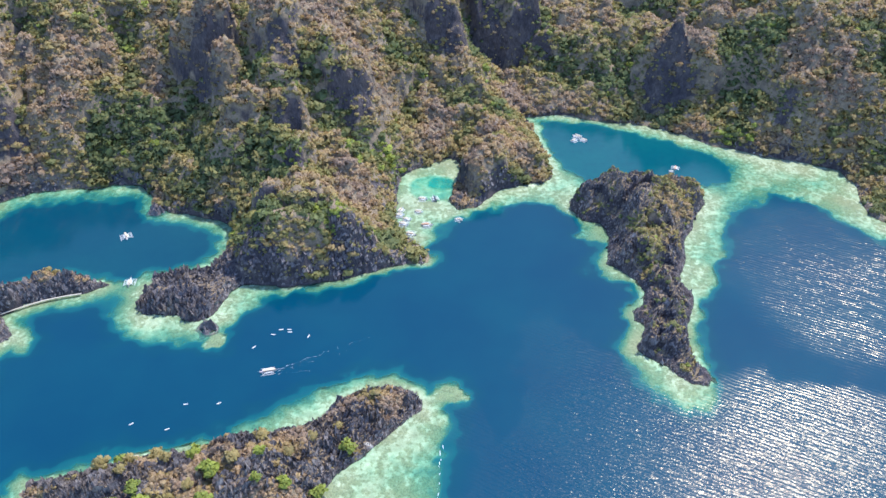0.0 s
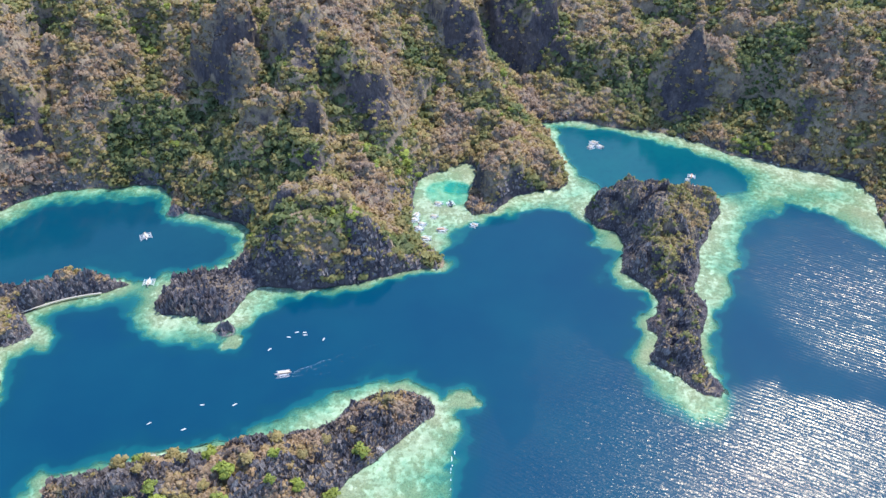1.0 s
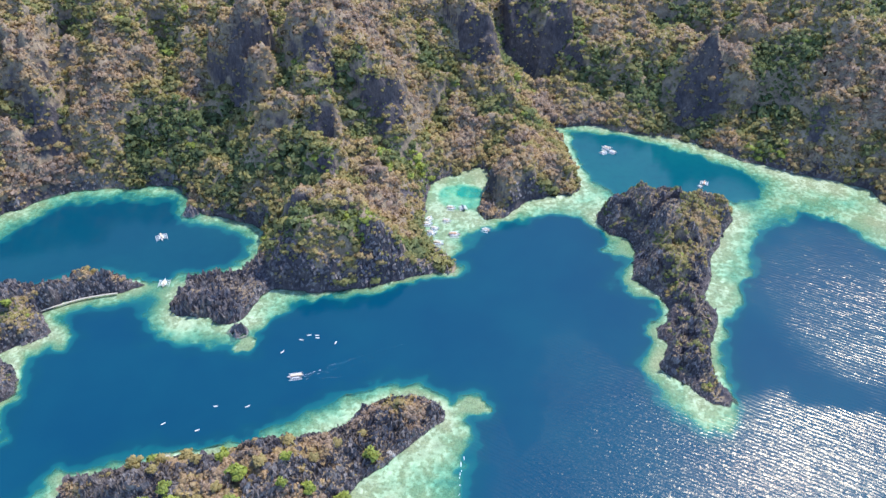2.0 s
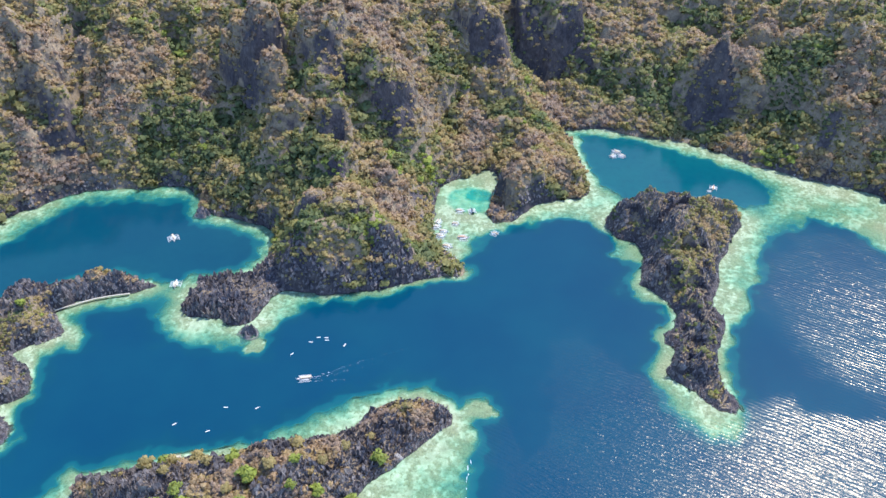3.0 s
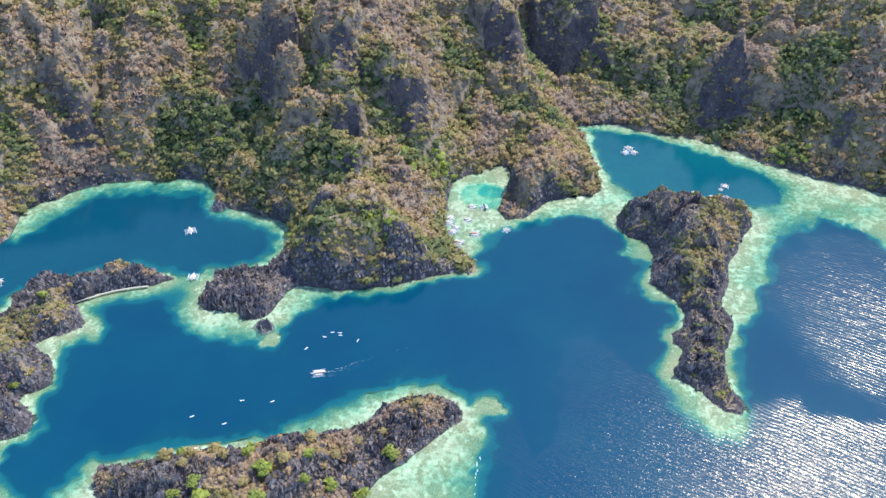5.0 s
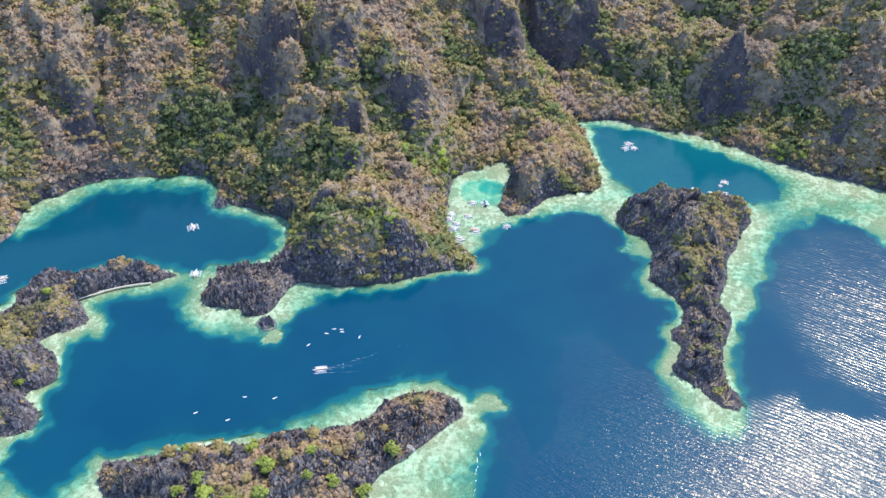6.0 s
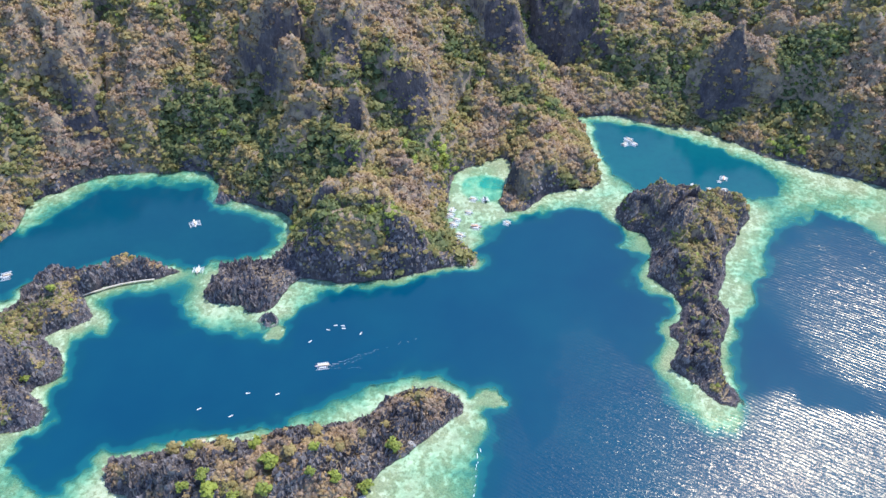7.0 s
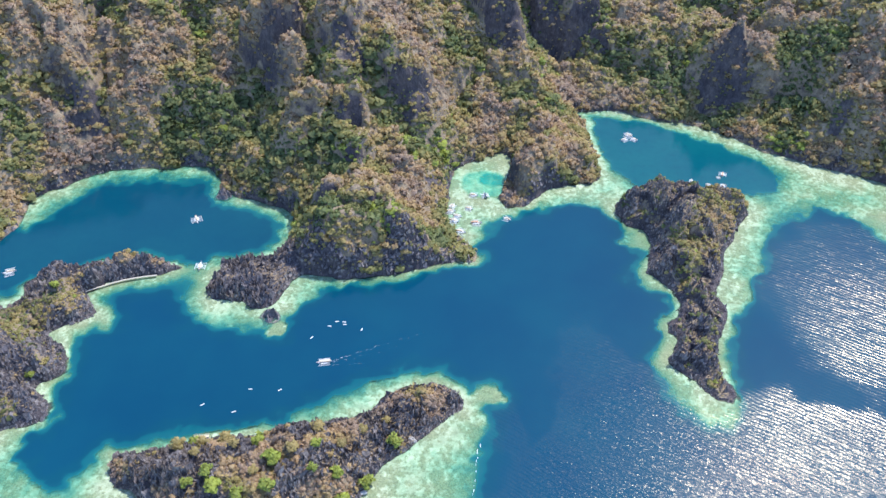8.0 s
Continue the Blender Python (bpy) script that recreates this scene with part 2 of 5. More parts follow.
def fbm(x, y, size, octaves=4, seed=1, gain=0.5):
    """Noise round 0, about -1 to 1, whose largest waves are size metres long."""
    total, amp, norm = 0.0, 1.0, 0.0
    ca, sa = math.cos(0.6), math.sin(0.6)
    for i in range(octaves):
        total = total + amp * (lattice(x / size + 37.7, y / size + 91.3, seed + i) * 2 - 1)
        norm += amp
        amp *= gain
        size *= 0.5
        x, y = x * ca - y * sa, x * sa + y * ca
    return total / norm * 1.6


def ridged(x, y, size, octaves=3, seed=5):
    total, amp, norm = 0.0, 1.0, 0.0
    for i in range(octaves):
        total = total + amp * (1 - np.abs(lattice(x / size + 11.1, y / size + 5.3, seed + i) * 2 - 1)) ** 2
        norm += amp
        amp *= 0.55
        size *= 0.47
        x, y = x * 0.8 - y * 0.6, x * 0.6 + y * 0.8
    return total / norm


def inside_by(outline, x, y):
    """Metres by which the points lie inside the closed outline (outside: minus)."""
    best, inside = np.full(x.shape, 1e18), np.zeros(x.shape, bool)
    for (ax, ay), (bx, by) in zip(outline, outline[1:] + outline[:1]):
        ex, ey = bx - ax, by - ay
        t = np.clip(((x - ax) * ex + (y - ay) * ey) / (ex * ex + ey * ey + 1e-9), 0, 1)
        best = np.minimum(best, (x - ax - t * ex) ** 2 + (y - ay - t * ey) ** 2)
        if ay != by:
            inside ^= ((ay > y) != (by > y)) & (x < ex * (y - ay) / (by - ay) + ax)
    return np.where(inside, 1, -1) * np.sqrt(best)


def smooth(v, a, b):
    t = np.clip((v - a) / (b - a), 0, 1)
    return t * t * (3 - 2 * t)


def relief(hills, x, y):
    """A smooth surface through the hills (x, y, height)."""
    p = np.array(hills, float)
    k = np.hypot(p[:, None, 0] - p[None, :, 0], p[:, None, 1] - p[None, :, 1])
    n = len(p)
    a = np.zeros((n + 3, n + 3))
    a[:n, :n] = k - 2.0 * np.eye(n)
    a[:n, n], a[:n, n + 1:], a[n, :n], a[n + 1:, :n] = 1, p[:, :2] / 500, 1, p[:, :2].T / 500
    w = np.linalg.solve(a, np.append(p[:, 2], (0, 0, 0)))
    out = w[n] + w[n + 1] * x / 500 + w[n + 2] * y / 500
    for (hx, hy, _), wi in zip(p, w[:n]):
        out = out + wi * np.hypot(x - hx, y - hy)
    return out


# shores, as (x, y), from west to east
WEST_SHORE = [(-1250, 400), (-640, 470), (-540, 505), (-518, 536), (-518, 554), (-514, 563), (-520, 602), (-504, 625), (-490, 631), (-480, 645), (-465, 659), (-449, 668), (-423, 672), (-383, 677), (-365, 683), (-338, 684), (-324, 672)]
PENINSULA_SHORE = [(-305, 644), (-283, 629), (-257, 625), (-230, 617), (-217, 608), (-211, 583), (-210, 559), (-226, 541), (-239, 536), (-255, 533), (-273, 526), (-278, 503), (-277, 487), (-269, 478), (-246, 476), (-236, 477), (-230, 470), (-218, 469), (-207, 477), (-202, 491), (-197, 506), (-189, 517), (-172, 516), (-144, 515), (-117, 522), (-90, 528), (-63, 539), (-36, 546), (-16, 547), (-15, 558), (-29, 576), (-46, 592), (-53, 611), (-52, 631), (-52, 664), (-49, 696), (-33, 713), (-14, 725), (4, 736), (16, 730), (19, 708)]
EAST_SHORE = [(11, 670), (9, 647), (15, 637), (35, 638), (45, 654), (63, 671), (89, 682), (108, 684), (120, 696), (121, 720), (118, 749), (114, 781), (105, 813), (97, 830), (119, 835), (155, 836), (189, 822), (229, 814), (268, 798), (303, 776), (322, 759), (349, 748), (371, 737), (401, 728), (429, 719), (450, 708), (455, 681), (447, 642), (449, 624), (462, 606), (520, 575), (700, 540), (1250, 480)]
MAINLAND = WEST_SHORE + PENINSULA_SHORE + EAST_SHORE + [(1250, 1160), (800, 1165), (300, 1150), (-200, 1165), (-800, 1150), (-1250, 1160)]
TAIL_ISLAND = [(136, 649), (134, 633), (144, 617), (161, 609), (168, 589), (163, 563), (158, 546), (170, 535), (181, 520), (185, 506), (181, 489), (170, 480), (169, 469), (175, 463), (172, 449), (164, 439), (165, 432), (175, 424), (188, 416), (192, 405), (204, 396), (213, 396), (218, 402), (215, 412), (208, 423), (208, 445), (215, 465), (225, 487), (228, 505), (221, 519), (223, 531), (234, 555), (241, 581), (251, 598), (262, 622), (279, 641), (275, 655), (258, 664), (232, 665), (203, 664), (173, 663), (152, 660)]
NEAR_ISLAND = [(-298, 303), (-272, 307), (-251, 313), (-238, 321), (-203, 326), (-180, 330), (-163, 338), (-151, 345), (-133, 348), (-111, 353), (-96, 362), (-89, 374), (-68, 388), (-48, 394), (-28, 388), (-18, 378), (-19, 371), (-28, 364), (-42, 348), (-53, 336), (-61, 326), (-74, 316), (-84, 304), (-90, 292), (-94, 280), (-105, 262), (-140, 240), (-200, 236), (-240, 254), (-263, 270), (-280, 277), (-293, 282), (-298, 292)]
CORNER_ISLAND = [(-317, 517), (-335, 505), (-362, 499), (-382, 490), (-398, 475), (-383, 461), (-377, 452), (-382, 444), (-398, 436), (-410, 426), (-412, 418), (-393, 411), (-382, 399), (-376, 382), (-381, 376), (-394, 366), (-394, 361), (-376, 348), (-370, 337), (-379, 328), (-393, 322), (-403, 318), (-450, 296), (-560, 300), (-610, 420), (-520, 452), (-467, 449), (-455, 465), (-463, 485), (-450, 497), (-420, 506), (-395, 515), (-365, 527), (-340, 524)]
SMALL_ROCKS = [(-208, 461, 9.0, 9.0), (-304, 633, 8.5, 8.0)]

# heights above the sea, as (x, y, height)
WEST_HILLS = [(-272, 769, 136), (-444, 731, 93), (-509, 723, 149), (-416, 752, 97), (-359, 697, 26), (-482, 757, 131), (-393, 831, 128), (-287, 702, 54), (-505, 709, 114), (-480, 698, 78), (-508, 675, 55), (-454, 754, 112), (-443, 705, 61), (-432, 801, 139), (-411, 727, 64), (-401, 771, 91), (-383, 721, 38), (-362, 798, 94), (-344, 744, 64), (-339, 835, 127), (-315, 783, 102), (-289, 788, 137), (-275, 760, 98), (-262, 730, 64), (-560, 640, 60), (-484, 648, 14), (-244, 492, 19)]
MID_HILLS = [(-191, 762, 154), (-105, 744, 118), (-35, 863, 112), (-69, 769, 78), (-191, 695, 91), (-138, 662, 72), (-236, 640, 33), (-91, 663, 46), (-81, 840, 119), (-28, 767, 33), (-179, 725, 124), (-143, 580, 75), (-173, 547, 53), (-158, 531, 38), (-89, 542, 38), (-243, 757, 132), (-222, 739, 114), (-213, 781, 160), (-165, 754, 155), (-145, 731, 122), (-138, 779, 145), (-114, 722, 99), (-224, 668, 72), (-197, 644, 53), (-152, 684, 93), (-109, 717, 76), (-85, 729, 83), (-78, 794, 90), (-51, 800, 74), (-26, 849, 87), (-62, 760, 58), (-166, 647, 74)]
EAST_HILLS = [(277, 852, 93), (169, 907, 56), (386, 846, 101), (121, 867, 28), (354, 889, 96), (407, 773, 73), (226, 918, 77), (54, 699, 52), (14, 863, 111), (85, 865, 20), (191, 986, 75), (350, 978, 92), (415, 885, 132), (250, 838, 27), (262, 826, 9), (353, 810, 45), (318, 805, 24), (392, 752, 30), (30, 668, 36), (95, 715, 34), (30, 870, 70), (45, 849, 50), (18, 813, 38), (60, 917, 63), (86, 926, 99), (134, 928, 68), (217, 841, 21), (258, 865, 73), (302, 838, 66), (310, 873, 93), (336, 844, 72), (412, 811, 106), (418, 760, 56)]
FAR_HILLS = [(-750, 750, 180), (-700, 1000, 230), (-400, 980, 200), (-100, 1010, 185), (60, 1050, 150), (200, 1150, 150), (450, 1100, 190), (700, 1000, 220), (560, 760, 110), (600, 650, 60), (-1200, 900, 240), (1200, 900, 240), (-500, 1500, 320), (0, 1500, 300), (600, 1500, 320)]
# sheer rock towers, as (x, y, radius east-west, radius north-south, rise)
TOWERS = [(-270, 790, 46, 30, 60), (-185, 778, 34, 24, 18), (-105, 748, 28, 28, 30), (-12, 884, 32, 26, 36), (80, 948, 50, 30, 60), (42, 682, 27, 30, 20), (-225, 615, 18, 14, 10), (-160, 545, 44, 24, 14), (-150, 650, 24, 20, 14)]
TOWERS += [(-164, 690, 18, 15, 18), (-172, 592, 18, 13, 15), (-88, 558, 20, 13, 14), (332, 905, 26, 20, 12), (-490, 704, 30, 14, 14), (-215, 690, 18, 13, 16)]
# valleys that run down the slopes, and the sunlit spurs between them
GULLIES = [[(-392, 843), (-359, 814), (-320, 782), (-300, 725), (-316, 690)], [(-533, 707), (-506, 697), (-480, 690), (-441, 682)], [(-212, 770), (-207, 746), (-207, 718)],
           [(-71, 884), (-54, 835), (-25, 818), (-49, 764), (-44, 725)], [(5, 942), (37, 925), (79, 913), (142, 886), (169, 850)], [(235, 998), (285, 973), (321, 925)],
           [(348, 823), (330, 800), (352, 775)], [(-145, 731), (-137, 705), (-94, 698), (-70, 690)], [(-276, 703), (-244, 660), (-215, 640)], [(-479, 802), (-455, 777), (-462, 755)]]
SPURS = [[(-151, 778), (-112, 762), (-86, 760), (-72, 732)], [(17, 871), (24, 842), (60, 833), (86, 800)], [(327, 888), (366, 919), (393, 932)], [(-433, 821), (-414, 767), (-422, 725), (-408, 705)],
         [(167, 995), (176, 921), (205, 892)], [(-236, 740), (-185, 696), (-153, 680)], [(317, 864), (318, 822)]]


def along(lines, x, y, width):
    """1 on the lines, falling to 0 about a width away."""
    best = np.full(x.shape, 1e18)
    for line in lines:
        for (ax, ay), (bx, by) in zip(line, line[1:]):
            ex, ey = bx - ax, by - ay
            t = np.clip(((x - ax) * ex + (y - ay) * ey) / (ex * ex + ey * ey), 0, 1)
            best = np.minimum(best, (x - ax - t * ex) ** 2 + (y - ay - t * ey) ** 2)
    return np.exp(-best / width ** 2)


# sharp peaks, the same way
PEAKS = [(280, 862, 44, 44, 62), (-236, 752, 26, 24, 22), (52, 700, 26, 26, 16)]


def towers(x, y):
    w = 1 + 0.3 * fbm(x, y, 38, 4, 61, 0.6)
    out = 0.0
    for tx, ty, rx, ry, rise in TOWERS:
        r = np.hypot((x - tx) / rx, (y - ty) / ry) * w
        out = np.maximum(out, rise * (1 - smooth(r, 0.78, 1.05)) * (1 - 0.38 * np.clip(r, 0, 1) ** 1.5))
    for tx, ty, rx, ry, rise in PEAKS:
        r = np.hypot((x - tx) / rx, (y - ty) / ry) * (0.75 + 0.25 * w)
        out = np.maximum(out, rise * np.clip(1 - r, 0, 1) ** 0.8)
    return out


# brows of small cliffs on the narrow island, which drop to the south-west
BROWS = [[(133, 621), (160, 638)], [(179, 617), (205, 634)], [(179, 572), (193, 590), (210, 584)], [(158, 539), (178, 560), (191, 544)], [(193, 534), (213, 548)],
         [(166, 465), (182, 477), (193, 473)], [(164, 434), (177, 448), (188, 441)], [(198, 507), (211, 490)], [(187, 430), (200, 419)]]


# the western slope's spur, which falls off to the west
SPUR_BROWS = [[(-468, 801), (-461, 757), (-446, 717), (-438, 692)], [(-512, 745), (-498, 716)]]
# the knoll beside the cove, sheer towards it
COVE_BROW = [[(22, 702), (24, 681), (31, 659), (43, 649)]]


def below_brows(lines, x, y, way, run, reach):
    """1 at the foot of a brow's cliff, a run out on the side that way points to, falling to 0 behind the brow and farther out."""
    best, side = np.full(x.shape, 1e18), np.zeros(x.shape)
    for line in lines:
        for (ax, ay), (bx, by) in zip(line, line[1:]):
            ex, ey = bx - ax, by - ay
            t = np.clip(((x - ax) * ex + (y - ay) * ey) / (ex * ex + ey * ey), 0, 1)
            vx, vy = x - ax - t * ex, y - ay - t * ey
            d2 = vx * vx + vy * vy
            side = np.where(d2 < best, (way[0] * vx + way[1] * vy) / np.sqrt(d2 + 0.01), side)
            best = np.minimum(best, d2)
    r = np.sqrt(best)
    return smooth(side, 0.05, 0.6) * smooth(r, 0.1 * run, run) * np.exp(-(np.maximum(r - run, 0) / reach) ** 2)


def mainland_height(x, y):
    d = inside_by(MAINLAND, x, y) + 3.0 * fbm(x, y, 26, 3, 11)
    hills = [(hx, hy, hz - float(towers(np.array([hx], float), np.array([hy], float))[0])) for hx, hy, hz in WEST_HILLS + MID_HILLS + EAST_HILLS + FAR_HILLS]
    shore = [(sx, sy, 3.0) for sx, sy in (WEST_SHORE[2:] + PENINSULA_SHORE + EAST_SHORE[:-1])[::2]]
    h = relief(hills + shore, x, y) + towers(x, y)
    far = smooth(d, 5, 60)
    fall = ridged(x + 14 * fbm(x, y, 60, 2, 35), y * 0.6, 55, 3, 31) - 0.5
    h = h + far * (6 * fbm(x, y, 60, 3, 21) + 17 * fall + 7 * fbm(x, y, 26, 3, 23) + 16 * (ridged(x + 9 * fbm(x, y, 40, 2, 27), y, 34, 2, 25) - 0.5)) + (2.5 + 1.5 * far) * fbm(x, y, 12, 3, 41)
    wx_, wy_ = x + 9 * fbm(x, y, 34, 3, 71), y + 9 * fbm(x, y, 34, 3, 73)
    h = h + far * (9 * along(SPURS, wx_, wy_, 13) - 14 * along(GULLIES, wx_, wy_, 15) - 22 * below_brows(SPUR_BROWS, wx_, wy_, (-0.9, -0.43), 13, 20))
    h = h - 17 * below_brows(COVE_BROW, x + 2 * fbm(x, y, 12, 2, 85), y, (-0.8, -0.6), 6, 9)
    h = np.maximum(h, 4 + 3 * fbm(x, y, 20, 3, 43))
    bare = 1 - smooth(inside_by([(-300, 560), (-190, 560), (-185, 450), (-300, 450)], x, y), -10, 8)
    h = h + (1 - bare) * (9 * (ridged(x, y, 13, 3, 45) - 0.45) + 4 * fbm(x, y, 24, 2, 47))
    return np.where(d > 0, h * np.clip(d / 7, 0, 1) ** 0.6, d * 0.6), d


def island_height(outline, hills, x, y, seed, jag, wobble=2.2, edge=4.0):
    d = inside_by(outline, x, y) + wobble * fbm(x, y, 16, 4, seed, 0.65)
    shore = [(sx, sy, 2.5) for sx, sy in outline]
    h = relief(hills + shore, x, y)
    h = np.maximum(h, 3.5) + (jag * (ridged(x, y, 11, 3, seed + 3) - 0.4) + 0.9 * jag * fbm(x, y, 34, 3, seed + 7)) * smooth(d, 0, 7)
    if outline is TAIL_ISLAND:
        h = np.maximum(h - (6 + 0.22 * h) * below_brows(BROWS, x + 3 * fbm(x, y, 14, 2, 81), y + 3 * fbm(x, y, 14, 2, 83), (-0.55, -0.83), 5.5, 13), np.minimum(h, 4.5))
    return np.where(d > 0, np.maximum(h, 1.0) * np.clip(d / edge, 0, 1) ** 0.55, d * 0.6), d


# ---- large structure: land, sea bed, water ----
def sheet(name, x, y, z, keep, mat, attributes=(), smooth_shade=True):
    """A mesh over the grid x, y with heights z, of the squares where keep holds."""
    ny, nx = x.shape
    index = np.arange(nx * ny).reshape(ny, nx)
    quads = np.stack((index[:-1, :-1], index[:-1, 1:], index[1:, 1:], index[1:, :-1]), -1)[keep[:-1, :-1] | keep[:-1, 1:] | keep[1:, 1:] | keep[1:, :-1]]
    used = np.unique(quads)
    back = np.zeros(nx * ny, int)
    back[used] = np.arange(len(used))
    co = np.stack((x.ravel(), y.ravel(), z.ravel()), -1)[used]
    return raw_mesh(name, co, back[quads], mat, [(k, v.ravel()[used]) for k, v in attributes], smooth_shade)


def raw_mesh(name, co, faces, mat, attributes=(), smooth_shade=False, normals=None):
    me = bpy.data.meshes.new(name)
    n, k = faces.shape
    me.vertices.add(len(co))
    me.vertices.foreach_set("co", np.ascontiguousarray(co, np.float32).ravel())
    me.loops.add(n * k)
    me.loops.foreach_set("vertex_index", np.ascontiguousarray(faces, np.int32).ravel())
    me.polygons.add(n)
    me.polygons.foreach_set("loop_start", np.arange(0, n * k, k, dtype=np.int32))
    me.polygons.foreach_set("use_smooth", np.full(n, smooth_shade, bool))
    for key, values in attributes:
        me.attributes.new(key, "FLOAT", "POINT").data.foreach_set("value", np.ascontiguousarray(values, np.float32))
    me.update(calc_edges=True)
    if normals is not None:
        me.normals_split_custom_set_from_vertices(normals.tolist())
    me.materials.append(mat)
    return new(name, me)


def grid(x0, x1, y0, y1, step):
    return np.meshgrid(np.arange(x0, x1 + step, step), np.arange(y0, y1 + step, step))


BARE_SPOTS = [(-488, 699, 22), (-462, 698, 18), (-261, 761, 18), (-265, 754, 18), (-169, 732, 24), (-101, 726, 22), (-164, 677, 16), (-173, 584, 16), (-150, 557, 14), (-65, 650, 12), (0, 862, 24), (8, 847, 20), (57, 924, 34), (109, 934, 30), (271, 845, 24), (281, 837, 24), (392, 765, 14), (-3, 630, 12), (8, 669, 12), (-220, 604, 14), (-90, 550, 16)]


BARE_SPOTS += [(-181, 537, 16), (-195, 532, 14), (-161, 523, 16), (-130, 526, 16), (-99, 533, 14), (-68, 546, 14), (-42, 555, 12), (-124, 583, 12), (-72, 645, 12), (-150, 631, 10), (17, 678, 12), (24, 650, 12), (36, 642, 8)]


def bareness(x, y):
    """Where grey rock comes through, 0 to 1."""
    b = 0.0
    for sx, sy, sr in BARE_SPOTS:
        b = np.maximum(b, np.exp(-((x - sx) ** 2 + (y - sy) ** 2) / sr ** 2))
    return smooth(b + 0.35 * fbm(x, y, 18, 3, 57), 0.35, 0.75)


gx, gy = grid(-840, 840, 440, 1190, 2.8)
gh, gd = mainland_height(gx, gy)
SPIT = [(-300, 565), (-215, 565), (-195, 540), (-185, 450), (-300, 450)]
gb = 0.5 * bareness(gx, gy) + 0.6 * smooth(inside_by(SPIT, gx, gy), -6, 4) + 0.45 * (1 - smooth(gd + 4 * fbm(gx, gy, 25, 3, 51), 2, 7))
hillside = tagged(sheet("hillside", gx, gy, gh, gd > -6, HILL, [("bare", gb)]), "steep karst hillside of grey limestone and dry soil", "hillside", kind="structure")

NEAR_HILLS = [(-232, 281, 38), (-180, 296, 37), (-120, 345, 12), (-51, 378, 15), (-88, 325, 12), (-151, 314, 36), (-131, 313, 30), (-125, 295, 26), (-250, 283, 32), (-270, 290, 24), (-143, 279, 33), (-200, 265, 30), (-70, 365, 14)]
TAIL_HILLS = [(210, 589, 31), (185, 541, 33), (198, 515, 22), (190, 498, 17), (158, 637, 32), (172, 628, 36), (195, 461, 16), (190, 445, 15), (192, 427, 11), (205, 408, 7), (230, 622, 36), (202, 646, 41), (240, 648, 38), (145, 640, 31), (152, 650, 35), (175, 652, 40), (262, 646, 30), (266, 634, 22), (190, 597, 38), (208, 560, 30)]
CORNER_HILLS = [(-390, 487, 29), (-367, 510, 22), (-405, 442, 20), (-395, 380, 34), (-392, 345, 20), (-430, 480, 27), (-440, 370, 38), (-430, 330, 26), (-470, 420, 26), (-345, 513, 14), (-540, 370, 50)]


def tail_cover(x, y):
    """Scrub thickens on the higher, eastern part of the narrow island; its tail is bare rock."""
    return 0.74 * smooth(y, 495, 610) - 0.38 + 0.0035 * (x - 195)


def near_cover(x, y):
    """Dry scrub fills the broad western part of the near island; its eastern head is mostly bare."""
    return 0.24 - 0.26 * smooth(x, -110, -50) - 0.15 * smooth(-x, 215, 260)


def corner_cover(x, y):
    """The long arm beside the lagoon is bare rock but for dry grass on its back; thin scrub lies on the rest."""
    tip = np.exp(-((x + 366) ** 2 + (y - 516) ** 2) / 13.0 ** 2)
    return -0.05 - 0.25 * smooth(y, 445, 470) + 0.6 * tip


def island(outline, hills, seed, jag, label, lush=None, step=1.5):
    xs, ys = [p[0] for p in outline], [p[1] for p in outline]
    x, y = grid(min(xs) - 9, max(xs) + 9, min(ys) - 9, max(ys) + 9, step)
    h, d = island_height(outline, hills, x, y, seed, jag)
    bare = 0.16 - 0.32 * fbm(x, y, 24, 3, seed + 31) - (0.4 * lush(x, y) if lush else 0.0) + 0.5 * (1 - smooth(d, 3, 9))
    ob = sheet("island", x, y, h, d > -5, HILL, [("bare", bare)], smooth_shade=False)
    return tagged(ob, label, "island")


tail_island = island(TAIL_ISLAND, TAIL_HILLS, 101, 10.5, "long narrow limestone island with scrub in pale shallows", tail_cover)
near_island = island(NEAR_ISLAND, NEAR_HILLS, 131, 9.0, "jagged grey limestone island with green bushes, ringed by reef", near_cover, 1.2)
corner_island = island(CORNER_ISLAND, CORNER_HILLS, 161, 8.0, "jagged grey limestone island beside a teal lagoon", corner_cover)
for rx, ry, ra, rb in SMALL_ROCKS:
    x, y = grid(rx - 14, rx + 14, ry - 14, ry + 14, 0.8)
    r = np.hypot((x - rx) / ra, (y - ry) / rb) + 0.25 * fbm(x, y, 9, 3, 77)
    h = (1 - r) * 6 + 11 * (ridged(x, y, 4.5, 2, 71) - 0.4) * smooth(1 - r, 0.0, 0.3)
    tagged(sheet("sea_rock", x, y, h, r < 1.35, ROCK, smooth_shade=False), "small dark limestone rock standing in shallow water", "rock", "rocks in the shallows")

